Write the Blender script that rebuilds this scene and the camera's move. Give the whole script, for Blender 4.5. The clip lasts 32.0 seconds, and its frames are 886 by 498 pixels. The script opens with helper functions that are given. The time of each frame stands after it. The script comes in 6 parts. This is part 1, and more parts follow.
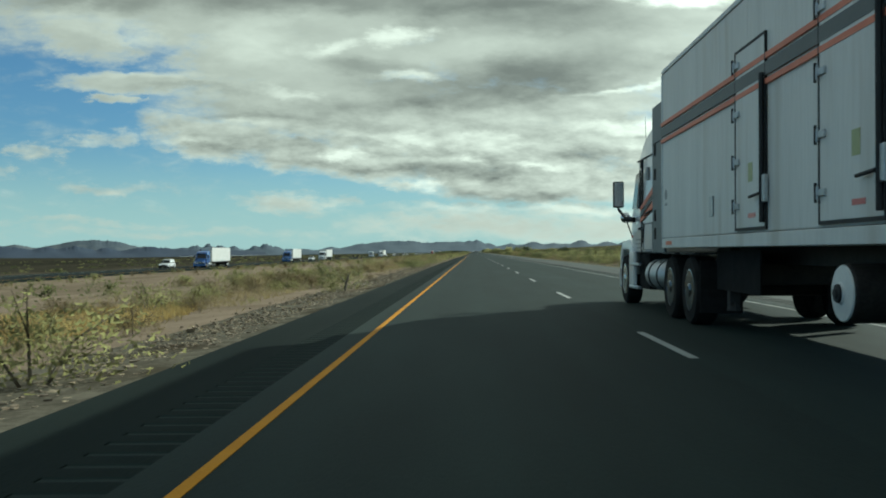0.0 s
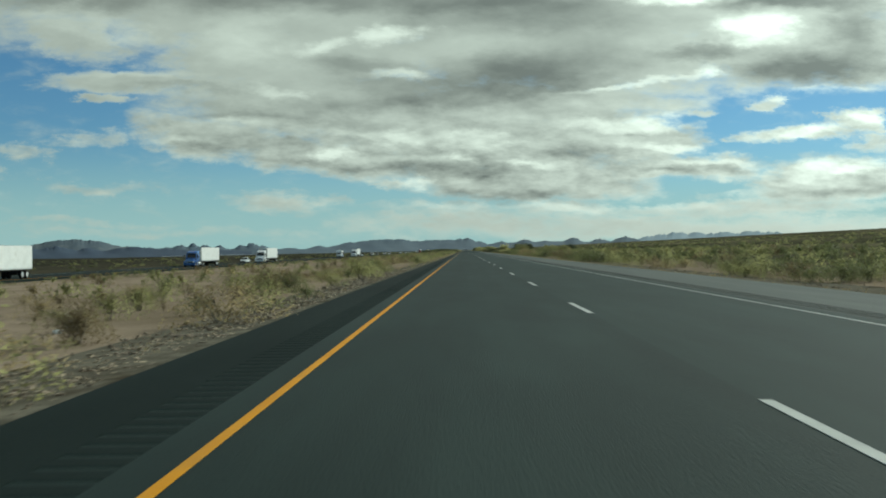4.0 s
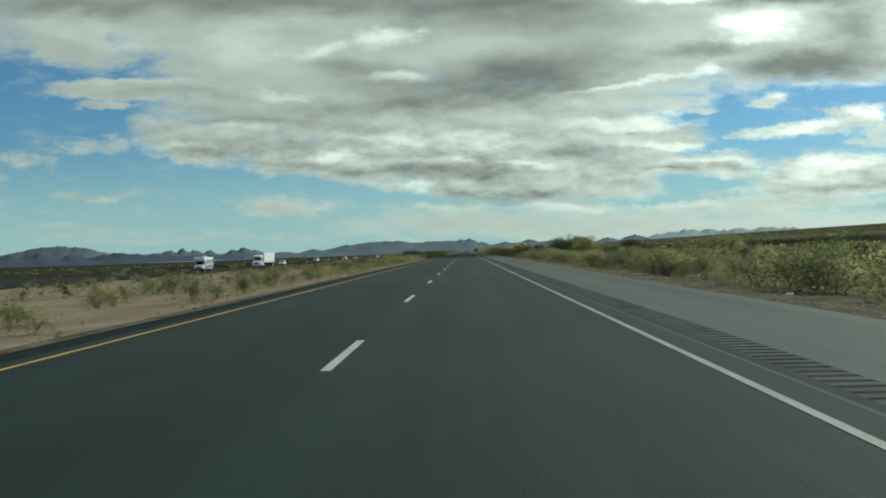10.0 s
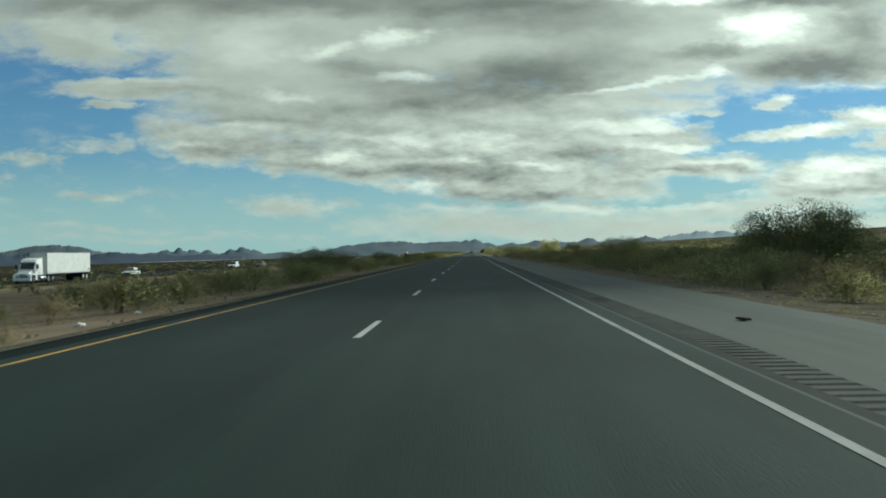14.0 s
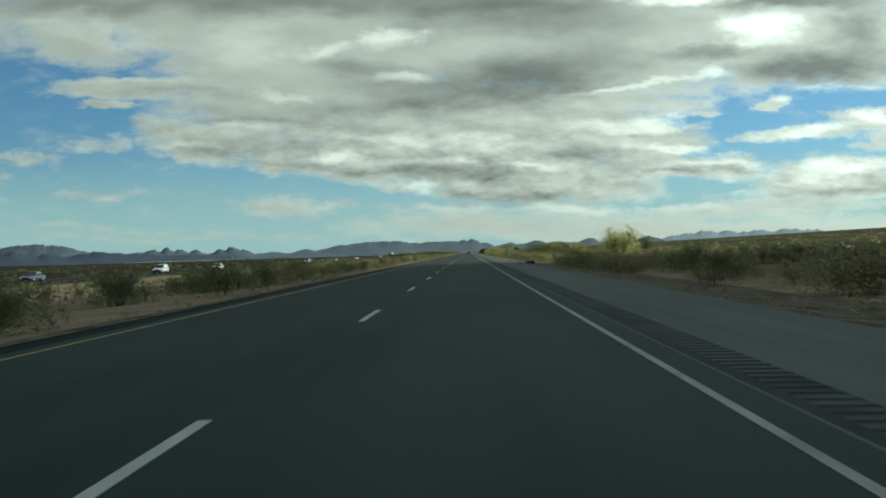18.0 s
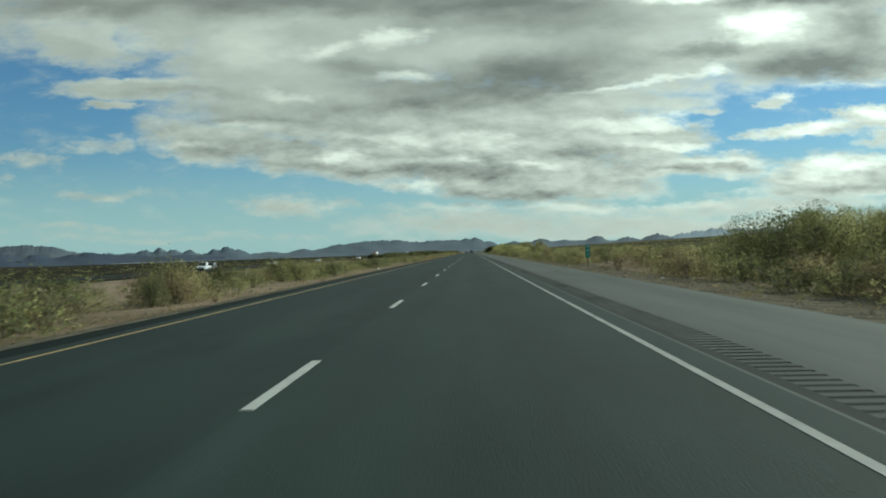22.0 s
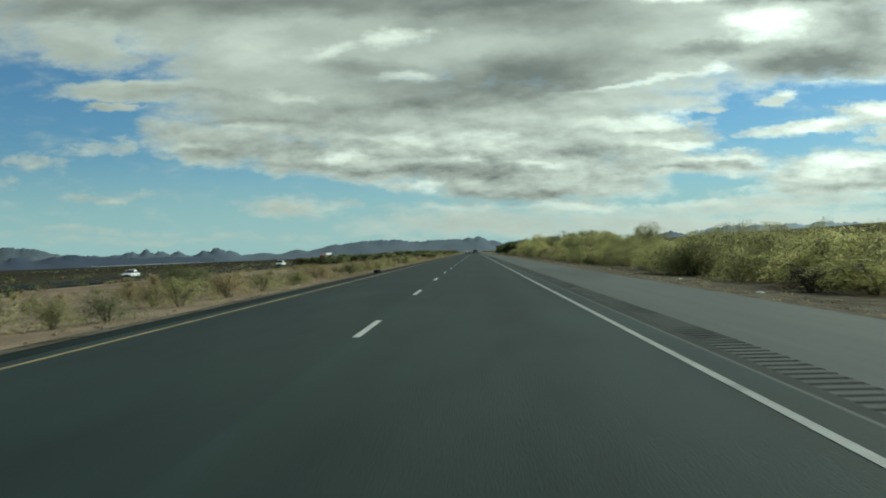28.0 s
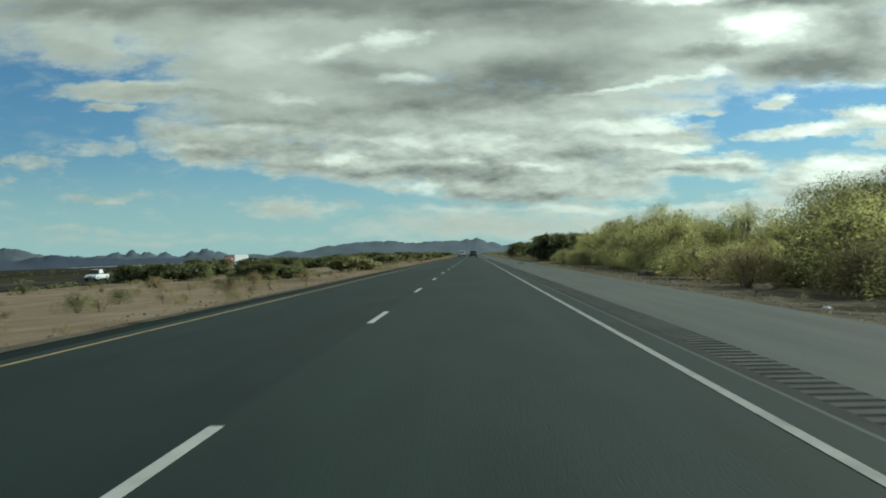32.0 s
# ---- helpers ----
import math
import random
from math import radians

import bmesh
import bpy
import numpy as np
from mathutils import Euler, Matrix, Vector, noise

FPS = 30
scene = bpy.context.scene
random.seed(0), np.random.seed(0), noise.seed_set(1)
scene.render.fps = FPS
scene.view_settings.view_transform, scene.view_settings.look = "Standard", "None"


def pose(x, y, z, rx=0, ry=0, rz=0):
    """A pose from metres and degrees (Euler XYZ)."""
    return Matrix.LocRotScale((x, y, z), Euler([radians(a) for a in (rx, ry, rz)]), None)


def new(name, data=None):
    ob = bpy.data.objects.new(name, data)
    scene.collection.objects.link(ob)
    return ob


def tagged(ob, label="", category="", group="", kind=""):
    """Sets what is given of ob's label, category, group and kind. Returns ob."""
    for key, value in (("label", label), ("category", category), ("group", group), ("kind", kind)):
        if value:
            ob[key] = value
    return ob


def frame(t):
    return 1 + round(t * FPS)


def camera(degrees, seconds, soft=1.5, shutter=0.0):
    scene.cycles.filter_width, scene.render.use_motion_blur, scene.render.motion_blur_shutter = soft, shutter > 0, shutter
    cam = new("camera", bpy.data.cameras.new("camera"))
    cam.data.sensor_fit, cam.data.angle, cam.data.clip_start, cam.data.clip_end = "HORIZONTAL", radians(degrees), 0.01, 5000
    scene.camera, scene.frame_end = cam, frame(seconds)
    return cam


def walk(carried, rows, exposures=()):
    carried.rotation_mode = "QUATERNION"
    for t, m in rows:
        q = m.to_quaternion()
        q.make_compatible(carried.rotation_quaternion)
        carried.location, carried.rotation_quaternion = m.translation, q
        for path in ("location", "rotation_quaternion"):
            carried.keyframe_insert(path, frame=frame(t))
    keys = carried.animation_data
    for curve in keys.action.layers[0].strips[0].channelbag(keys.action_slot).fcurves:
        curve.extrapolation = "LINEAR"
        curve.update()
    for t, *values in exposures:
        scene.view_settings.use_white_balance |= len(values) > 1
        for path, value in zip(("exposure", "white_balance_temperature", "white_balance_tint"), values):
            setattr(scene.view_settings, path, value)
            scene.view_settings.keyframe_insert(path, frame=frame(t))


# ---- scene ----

# ---------------------------------------------------------------- camera
WAY = [
    (0, -2.22, 0.00, 1.093, 0.15, 0.15, 1.84), (0.5, -2.21, 4.00, 1.093, 0.15, 0.20, 1.74), (1, -2.20, 8.05, 1.094, 0.10, 0.25, 1.79),
    (1.3, -2.20, 10.30, 1.094, 0.07, 0.31, 1.79), (1.5, -2.21, 11.85, 1.094, 0.05, 0.35, 1.79), (1.7, -2.22, 13.55, 1.094, 0.05, 0.39, 1.81),
    (1.85, -2.22, 15.60, 1.094, 0.05, 0.42, 1.83), (2, -2.23, 19.26, 1.094, 0.05, 0.45, 1.84), (2.25, -2.24, 28.25, 1.094, 0.05, 0.45, 1.84),
    (2.5, -2.26, 37.24, 1.094, 0.05, 0.45, 1.84), (3, -2.28, 55.23, 1.094, -0.01, 0.45, 1.84), (3.5, -2.21, 73.23, 1.094, 0.05, 0.45, 1.53),
    (4, -2.13, 91.23, 1.094, 0.05, 0.45, 1.26), (4.5, -2.08, 109.03, 1.095, -0.01, 0.45, 1.10), (5.2, -1.67, 133.95, 1.100, 0.01, 0.45, 0.86),
    (5.8, -1.13, 155.30, 1.106, 0.03, 0.45, 0.65), (6.5, -0.45, 180.22, 1.115, 0.05, 0.45, 0.41), (7, 0.00, 198.02, 1.120, 0.05, 0.60, 0.41),
    (7.5, 0.39, 216.00, 1.120, 0.11, 0.80, 0.41), (8, 0.72, 233.99, 1.120, 0.07, 1.00, 0.57), (8.5, 1.03, 251.86, 1.120, 0.08, 1.14, 0.73),
    (9, 1.25, 269.73, 1.120, 0.08, 1.28, 0.94), (9.5, 1.33, 287.57, 1.120, 0.14, 1.30, 1.15), (10, 1.41, 305.42, 1.120, 0.15, 1.32, 1.42),
    (10.5, 1.42, 323.31, 1.120, 0.15, 1.26, 1.58), (11, 1.43, 341.19, 1.120, 0.15, 1.20, 1.69), (11.5, 1.45, 359.05, 1.120, 0.15, 1.10, 1.63),
    (12, 1.48, 376.91, 1.120, 0.15, 1.00, 1.63), (12.5, 1.50, 394.72, 1.120, 0.21, 0.90, 1.63), (13, 1.52, 412.53, 1.120, 0.27, 0.80, 1.58),
    (13.5, 1.55, 430.37, 1.120, 0.21, 0.90, 1.74), (14, 1.57, 448.20, 1.120, 0.21, 1.00, 1.74), (14.5, 1.60, 466.03, 1.120, 0.16, 0.99, 1.79),
    (15.5, 1.66, 501.70, 1.120, 0.21, 0.97, 1.68), (16.5, 1.74, 537.38, 1.120, 0.27, 0.96, 1.58), (17, 1.78, 555.21, 1.120, 0.22, 0.95, 1.53),
    (17.5, 1.80, 573.32, 1.120, 0.22, 0.94, 1.58), (18, 1.82, 591.43, 1.120, 0.22, 0.94, 1.58), (18.5, 1.83, 609.58, 1.120, 0.22, 0.93, 1.69),
    (19, 1.83, 627.73, 1.120, 0.17, 0.92, 1.69), (19.5, 1.78, 645.63, 1.120, 0.22, 0.95, 1.69), (20, 1.74, 663.52, 1.120, 0.17, 0.99, 1.84),
    (20.5, 1.69, 681.31, 1.120, 0.17, 1.02, 1.95), (21, 1.63, 699.09, 1.120, 0.17, 1.05, 1.95), (21.5, 1.65, 716.68, 1.120, 0.17, 1.11, 1.90),
    (22, 1.67, 734.26, 1.120, 0.17, 1.18, 1.74), (22.5, 1.70, 751.87, 1.120, 0.17, 1.24, 1.74), (23, 1.71, 769.48, 1.120, 0.22, 1.30, 1.58),
    (23.5, 1.74, 787.32, 1.120, 0.22, 1.31, 1.58), (24, 1.80, 805.15, 1.120, 0.17, 1.33, 1.61), (24.5, 1.84, 823.06, 1.120, 0.22, 1.34, 1.63),
    (25, 1.88, 840.97, 1.120, 0.22, 1.35, 1.66), (25.5, 1.85, 858.79, 1.120, 0.22, 1.38, 1.63), (26.5, 1.79, 894.44, 1.120, 0.22, 1.45, 1.74),
    (27.5, 1.69, 930.08, 1.120, 0.22, 1.52, 1.90), (28, 1.65, 947.90, 1.120, 0.17, 1.55, 1.95), (28.5, 1.67, 965.88, 1.120, 0.22, 1.52, 1.84),
    (29, 1.68, 983.85, 1.120, 0.28, 1.50, 1.84), (29.5, 1.69, 1001.74, 1.120, 0.28, 1.40, 1.69), (30, 1.71, 1019.62, 1.120, 0.28, 1.30, 1.69),
    (30.5, 1.72, 1037.50, 1.120, 0.33, 1.30, 1.69), (31, 1.72, 1055.39, 1.120, 0.33, 1.30, 1.69), (31.5, 1.74, 1073.37, 1.120, 0.28, 1.30, 1.74),
    (32, 1.76, 1091.36, 1.120, 0.28, 1.30, 1.84),
]

cam = camera(50.7, 32.0, soft=1.9, shutter=0.09)
walk(cam, [(t, pose(x, y, z, 90 + tip, lean, yaw)) for t, x, y, z, tip, lean, yaw in WAY],
     exposures=[(0.0, 0.20, 6000, -10), (0.6, 0.08, 6000, -10), (1.5, -0.05, 6000, -10), (2.2, 0.0, 6000, -10), (32.0, 0.0, 6000, -10)])

# ---------------------------------------------------------------- sky and sun
SUN_HEIGHT, SUN_TURN = 29.0, 51.0     # degrees above the horizon, to the right of the road's line
sun = new("sun", bpy.data.lights.new("sun", "SUN"))
sun.data.energy, sun.data.angle, sun.data.color = 4.2, radians(0.6), (1.0, 0.93, 0.82)
sh, st = radians(SUN_HEIGHT), radians(SUN_TURN)
SUN_WAY = Vector((math.sin(st) * math.cos(sh), math.cos(st) * math.cos(sh), math.sin(sh)))
sun.rotation_euler = SUN_WAY.to_track_quat("Z", "Y").to_euler()


class Nodes:
    """Short hand for building node trees."""

    def __init__(self, tree, fresh=True):
        self.tree = tree
        if fresh:
            tree.nodes.clear()

    def add(self, kind, ins=None):
        n = self.tree.nodes.new(kind)
        for key, value in (ins or {}).items():
            self.put(n.inputs[key], value)
        return n

    def put(self, socket, value):
        if isinstance(value, bpy.types.NodeSocket):
            self.tree.links.new(value, socket)
        else:
            socket.default_value = value

    def math(self, op, a, b=0.0, clamp=False):
        n = self.add("ShaderNodeMath")
        n.operation, n.use_clamp = op, clamp
        self.put(n.inputs[0], a)
        self.put(n.inputs[1], b)
        return n.outputs[0]

    def vec(self, op, a, b=(0, 0, 0)):
        n = self.add("ShaderNodeVectorMath")
        n.operation = op
        self.put(n.inputs[0], a)
        self.put(n.inputs[1], b)
        return n.outputs["Value" if op in ("DOT_PRODUCT", "LENGTH") else "Vector"]

    def mix(self, fac, a, b, blend="MIX"):
        n = self.add("ShaderNodeMix")
        n.data_type, n.blend_type = "RGBA", blend
        self.put(n.inputs[0], fac)
        for socket, c in ((n.inputs[6], a), (n.inputs[7], b)):
            self.put(socket, c if isinstance(c, bpy.types.NodeSocket) or len(c) == 4 else (*c, 1))
        return n.outputs[2]

    def noise(self, where, scale, detail=4.0, rough=0.55, distort=0.0, out=0):
        n = self.add("ShaderNodeTexNoise", {"Vector": where, "Scale": scale, "Detail": detail, "Roughness": rough, "Distortion": distort})
        return n.outputs[out]

    def ramp(self, value, low, high, smooth=True):
        n = self.add("ShaderNodeMapRange", {"Value": value, "From Min": low, "From Max": high})
        n.interpolation_type = "SMOOTHSTEP" if smooth else "LINEAR"
        return n.outputs[0]


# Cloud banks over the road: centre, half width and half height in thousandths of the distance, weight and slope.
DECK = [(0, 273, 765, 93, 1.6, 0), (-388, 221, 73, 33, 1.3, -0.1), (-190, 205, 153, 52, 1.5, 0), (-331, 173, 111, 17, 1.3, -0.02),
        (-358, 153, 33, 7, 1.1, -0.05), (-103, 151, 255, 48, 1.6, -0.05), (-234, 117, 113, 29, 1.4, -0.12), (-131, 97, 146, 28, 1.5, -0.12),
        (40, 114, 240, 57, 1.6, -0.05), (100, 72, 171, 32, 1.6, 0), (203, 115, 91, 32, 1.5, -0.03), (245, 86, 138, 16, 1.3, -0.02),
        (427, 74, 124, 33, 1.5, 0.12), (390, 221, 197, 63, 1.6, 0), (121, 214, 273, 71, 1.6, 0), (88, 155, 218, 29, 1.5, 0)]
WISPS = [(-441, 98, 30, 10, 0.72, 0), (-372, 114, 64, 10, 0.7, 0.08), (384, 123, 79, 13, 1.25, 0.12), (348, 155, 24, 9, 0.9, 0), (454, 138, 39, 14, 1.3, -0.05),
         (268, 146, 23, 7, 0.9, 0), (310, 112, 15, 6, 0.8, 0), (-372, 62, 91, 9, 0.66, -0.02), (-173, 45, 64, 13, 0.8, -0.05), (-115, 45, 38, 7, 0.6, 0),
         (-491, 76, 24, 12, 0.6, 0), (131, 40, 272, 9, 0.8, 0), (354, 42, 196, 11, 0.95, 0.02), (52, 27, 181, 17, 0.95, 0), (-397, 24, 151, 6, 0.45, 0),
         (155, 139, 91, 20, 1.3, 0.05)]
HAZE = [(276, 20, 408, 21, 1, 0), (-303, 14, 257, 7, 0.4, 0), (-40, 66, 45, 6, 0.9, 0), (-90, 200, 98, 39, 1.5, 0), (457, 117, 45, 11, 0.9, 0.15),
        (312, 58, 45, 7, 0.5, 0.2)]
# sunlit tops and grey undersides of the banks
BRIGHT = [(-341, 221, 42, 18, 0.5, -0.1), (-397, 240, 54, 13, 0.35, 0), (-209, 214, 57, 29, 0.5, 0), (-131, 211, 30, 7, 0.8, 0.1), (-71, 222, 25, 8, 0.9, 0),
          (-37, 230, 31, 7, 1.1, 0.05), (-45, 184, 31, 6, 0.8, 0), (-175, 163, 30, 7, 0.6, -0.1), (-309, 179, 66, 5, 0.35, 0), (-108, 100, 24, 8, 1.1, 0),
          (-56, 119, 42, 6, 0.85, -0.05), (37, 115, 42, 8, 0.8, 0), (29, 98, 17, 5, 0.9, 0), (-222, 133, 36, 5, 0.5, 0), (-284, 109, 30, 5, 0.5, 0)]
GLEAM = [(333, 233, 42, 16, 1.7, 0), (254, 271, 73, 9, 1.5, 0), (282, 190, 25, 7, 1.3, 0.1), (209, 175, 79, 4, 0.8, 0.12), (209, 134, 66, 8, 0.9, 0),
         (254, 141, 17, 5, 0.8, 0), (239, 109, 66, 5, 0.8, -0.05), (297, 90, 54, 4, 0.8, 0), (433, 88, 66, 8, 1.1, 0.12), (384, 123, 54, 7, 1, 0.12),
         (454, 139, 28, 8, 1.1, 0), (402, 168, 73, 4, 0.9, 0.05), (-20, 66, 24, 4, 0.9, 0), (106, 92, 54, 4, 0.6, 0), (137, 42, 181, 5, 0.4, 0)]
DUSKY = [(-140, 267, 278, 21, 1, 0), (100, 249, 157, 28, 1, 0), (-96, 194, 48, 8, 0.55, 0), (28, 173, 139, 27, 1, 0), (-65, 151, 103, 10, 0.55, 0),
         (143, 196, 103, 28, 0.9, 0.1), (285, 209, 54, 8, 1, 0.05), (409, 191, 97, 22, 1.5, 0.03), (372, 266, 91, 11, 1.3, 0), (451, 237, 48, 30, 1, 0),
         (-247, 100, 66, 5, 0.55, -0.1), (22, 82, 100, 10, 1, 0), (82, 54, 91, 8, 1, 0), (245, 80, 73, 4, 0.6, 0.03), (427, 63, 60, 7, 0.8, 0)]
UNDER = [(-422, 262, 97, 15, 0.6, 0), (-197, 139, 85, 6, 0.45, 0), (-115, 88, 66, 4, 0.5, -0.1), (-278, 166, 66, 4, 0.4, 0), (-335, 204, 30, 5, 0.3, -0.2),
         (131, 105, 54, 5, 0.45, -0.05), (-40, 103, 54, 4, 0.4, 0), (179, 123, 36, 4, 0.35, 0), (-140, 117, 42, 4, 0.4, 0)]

world = bpy.data.worlds.new("sky")
scene.world = world
world.use_nodes = True
W = Nodes(world.node_tree)
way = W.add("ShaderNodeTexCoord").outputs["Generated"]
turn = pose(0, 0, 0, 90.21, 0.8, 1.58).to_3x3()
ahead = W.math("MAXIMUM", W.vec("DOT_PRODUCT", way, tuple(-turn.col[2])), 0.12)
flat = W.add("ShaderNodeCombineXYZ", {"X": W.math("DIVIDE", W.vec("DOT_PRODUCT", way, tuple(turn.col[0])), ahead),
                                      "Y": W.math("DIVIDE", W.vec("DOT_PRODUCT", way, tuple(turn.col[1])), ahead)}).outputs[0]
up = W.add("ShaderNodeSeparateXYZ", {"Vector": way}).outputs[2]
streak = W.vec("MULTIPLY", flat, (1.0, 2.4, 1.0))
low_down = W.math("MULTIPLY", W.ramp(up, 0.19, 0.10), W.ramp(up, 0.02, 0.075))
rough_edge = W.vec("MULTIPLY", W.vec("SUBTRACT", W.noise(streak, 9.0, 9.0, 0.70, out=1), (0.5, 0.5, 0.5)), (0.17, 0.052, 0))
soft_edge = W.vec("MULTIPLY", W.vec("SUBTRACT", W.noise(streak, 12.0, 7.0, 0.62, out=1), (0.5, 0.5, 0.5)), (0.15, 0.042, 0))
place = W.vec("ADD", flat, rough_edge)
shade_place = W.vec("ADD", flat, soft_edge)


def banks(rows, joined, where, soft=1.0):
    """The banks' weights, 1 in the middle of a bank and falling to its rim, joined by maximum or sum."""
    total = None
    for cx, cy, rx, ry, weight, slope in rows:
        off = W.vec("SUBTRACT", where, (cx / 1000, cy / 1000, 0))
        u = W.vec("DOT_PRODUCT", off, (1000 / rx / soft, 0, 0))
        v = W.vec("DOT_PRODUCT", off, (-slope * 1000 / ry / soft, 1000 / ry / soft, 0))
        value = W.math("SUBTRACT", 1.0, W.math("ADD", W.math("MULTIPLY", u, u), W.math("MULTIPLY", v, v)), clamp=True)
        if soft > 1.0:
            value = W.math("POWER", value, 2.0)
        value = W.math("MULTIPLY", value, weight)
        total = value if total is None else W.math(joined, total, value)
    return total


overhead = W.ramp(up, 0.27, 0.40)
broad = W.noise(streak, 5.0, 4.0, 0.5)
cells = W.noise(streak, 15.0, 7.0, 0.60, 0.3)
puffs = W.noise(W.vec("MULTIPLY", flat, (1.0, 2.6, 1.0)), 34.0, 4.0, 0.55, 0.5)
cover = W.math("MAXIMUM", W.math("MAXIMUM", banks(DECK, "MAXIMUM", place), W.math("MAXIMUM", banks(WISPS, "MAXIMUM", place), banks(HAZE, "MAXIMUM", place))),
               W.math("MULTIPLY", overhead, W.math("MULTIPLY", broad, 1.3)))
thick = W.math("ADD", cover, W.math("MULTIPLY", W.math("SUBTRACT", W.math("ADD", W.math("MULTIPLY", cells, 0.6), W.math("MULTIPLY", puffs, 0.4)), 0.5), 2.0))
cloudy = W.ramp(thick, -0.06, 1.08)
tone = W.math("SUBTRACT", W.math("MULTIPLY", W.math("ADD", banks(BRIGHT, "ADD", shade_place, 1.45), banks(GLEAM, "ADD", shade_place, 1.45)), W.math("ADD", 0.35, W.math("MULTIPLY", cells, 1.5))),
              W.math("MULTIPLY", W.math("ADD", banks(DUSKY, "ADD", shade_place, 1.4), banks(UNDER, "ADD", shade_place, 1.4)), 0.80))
# the sheet low over the road breaks into cells, the deck above it stays smooth
tone = W.math("ADD", tone, W.math("MULTIPLY", W.math("SUBTRACT", cells, 0.5), W.math("ADD", 0.50, W.math("MULTIPLY", low_down, 0.7))))
tone = W.math("ADD", tone, W.math("MULTIPLY", W.math("SUBTRACT", puffs, 0.5), W.math("ADD", 0.05, W.math("MULTIPLY", low_down, 0.8))))
# the puffs' upper edges catch the sun
relief = W.math("SUBTRACT", W.noise(streak, 17.0, 6.0, 0.58), W.noise(W.vec("ADD", streak, (0.006, 0.022, 0)), 17.0, 6.0, 0.58))
tone = W.math("ADD", tone, W.math("MULTIPLY", relief, W.math("ADD", 0.35, W.math("MULTIPLY", low_down, 2.0))))
# thin rims let more light through than thick middles
tone = W.math("ADD", tone, W.math("MULTIPLY", W.math("SUBTRACT", W.ramp(thick, 1.15, 0.40), 0.25), 0.40))
tone = W.ramp(tone, -1.15, 1.25, False)
grey = W.mix(tone, (0.186, 0.192, 0.182), (0.94, 0.945, 0.86))
sky = W.add("ShaderNodeTexSky")
sky.sky_type, sky.sun_disc, sky.sun_elevation, sky.sun_rotation = "NISHITA", False, sh, st
sky.altitude, sky.air_density, sky.dust_density, sky.ozone_density = 150.0, 1.0, 0.25, 3.0
clear = W.mix(1.0, sky.outputs[0], (0.050, 0.064, 0.076), "MULTIPLY")
clear = W.mix(W.math("MULTIPLY", W.ramp(up, 0.12, 0.0), 0.80), clear, (0.37, 0.52, 0.54))
side = W.math("POWER", W.math("MAXIMUM", W.vec("DOT_PRODUCT", way, tuple(SUN_WAY)), 0.0), 3.0)
glow = W.math("ADD", 0.78, W.math("MULTIPLY", side, 0.95))
grey = W.vec("MULTIPLY", grey, W.add("ShaderNodeCombineXYZ", {"X": glow, "Y": glow, "Z": W.math("MULTIPLY", glow, 0.985)}).outputs[0])
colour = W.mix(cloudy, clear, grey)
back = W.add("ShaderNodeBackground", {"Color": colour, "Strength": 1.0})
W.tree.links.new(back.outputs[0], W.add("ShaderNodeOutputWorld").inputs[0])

# ---------------------------------------------------------------- materials


def material(name, low, high, rough=0.8, scale=3.0, fine=40.0, bump=0.2, metal=0.0, third=None, patch=0.35, stretch=(1, 1, 1), vary=0.0, coat=0.0, island=False, gloss=0.5, thin=0.0):
    m = bpy.data.materials.new(name)
    m.use_nodes = True
    N = Nodes(m.node_tree)
    where = N.vec("MULTIPLY", N.add("ShaderNodeTexCoord").outputs["Object"], stretch)
    a, b = N.noise(where, scale, 5.0, 0.6), N.noise(where, fine, 4.0, 0.6)
    c = N.mix(N.ramp(N.math("ADD", N.math("MULTIPLY", a, 0.6), N.math("MULTIPLY", b, 0.4)), 0.36, 0.64), low, high)
    if third:
        c = N.mix(N.ramp(N.noise(where, scale * patch, 4.0, 0.65), 0.5, 0.68), c, third)
    if vary:
        r = N.add("ShaderNodeNewGeometry").outputs["Random Per Island"] if island else N.add("ShaderNodeObjectInfo").outputs["Random"]
        h = N.add("ShaderNodeHueSaturation", {"Hue": N.ramp(r, -1.0, 2.0, False), "Color": c, "Value": N.math("ADD", 1 - vary, N.math("MULTIPLY", r, 2 * vary))})
        N.put(h.inputs["Hue"], N.math("ADD", 0.5 - vary * 0.03, N.math("MULTIPLY", r, vary * 0.06)))
        c = h.outputs[0]
    p = N.add("ShaderNodeBsdfPrincipled", {"Base Color": c, "Metallic": metal, "Coat Weight": coat, "Specular IOR Level": gloss,
                                          "Roughness": N.math("ADD", rough - 0.06, N.math("MULTIPLY", b, 0.12), clamp=True)})
    if bump:
        N.put(p.inputs["Normal"], N.add("ShaderNodeBump", {"Height": N.math("ADD", b, N.math("MULTIPLY", a, 0.6)), "Strength": bump, "Distance": 0.02}).outputs[0])
    end = p.outputs[0]
    if thin:
        end = N.add("ShaderNodeMixShader", {0: thin, 1: end, 2: N.add("ShaderNodeBsdfTranslucent", {"Color": N.vec("MULTIPLY", c, (1.42, 1.42, 1.25))}).outputs[0]}).outputs[0]
    N.tree.links.new(end, N.add("ShaderNodeOutputMaterial").inputs[0])
    return m


SAND = material("desert_sand", (0.165, 0.128, 0.095), (0.255, 0.200, 0.150), 0.95, 0.35, 9.0, 0.5, third=(0.125, 0.099, 0.068), patch=0.12, gloss=0.0)


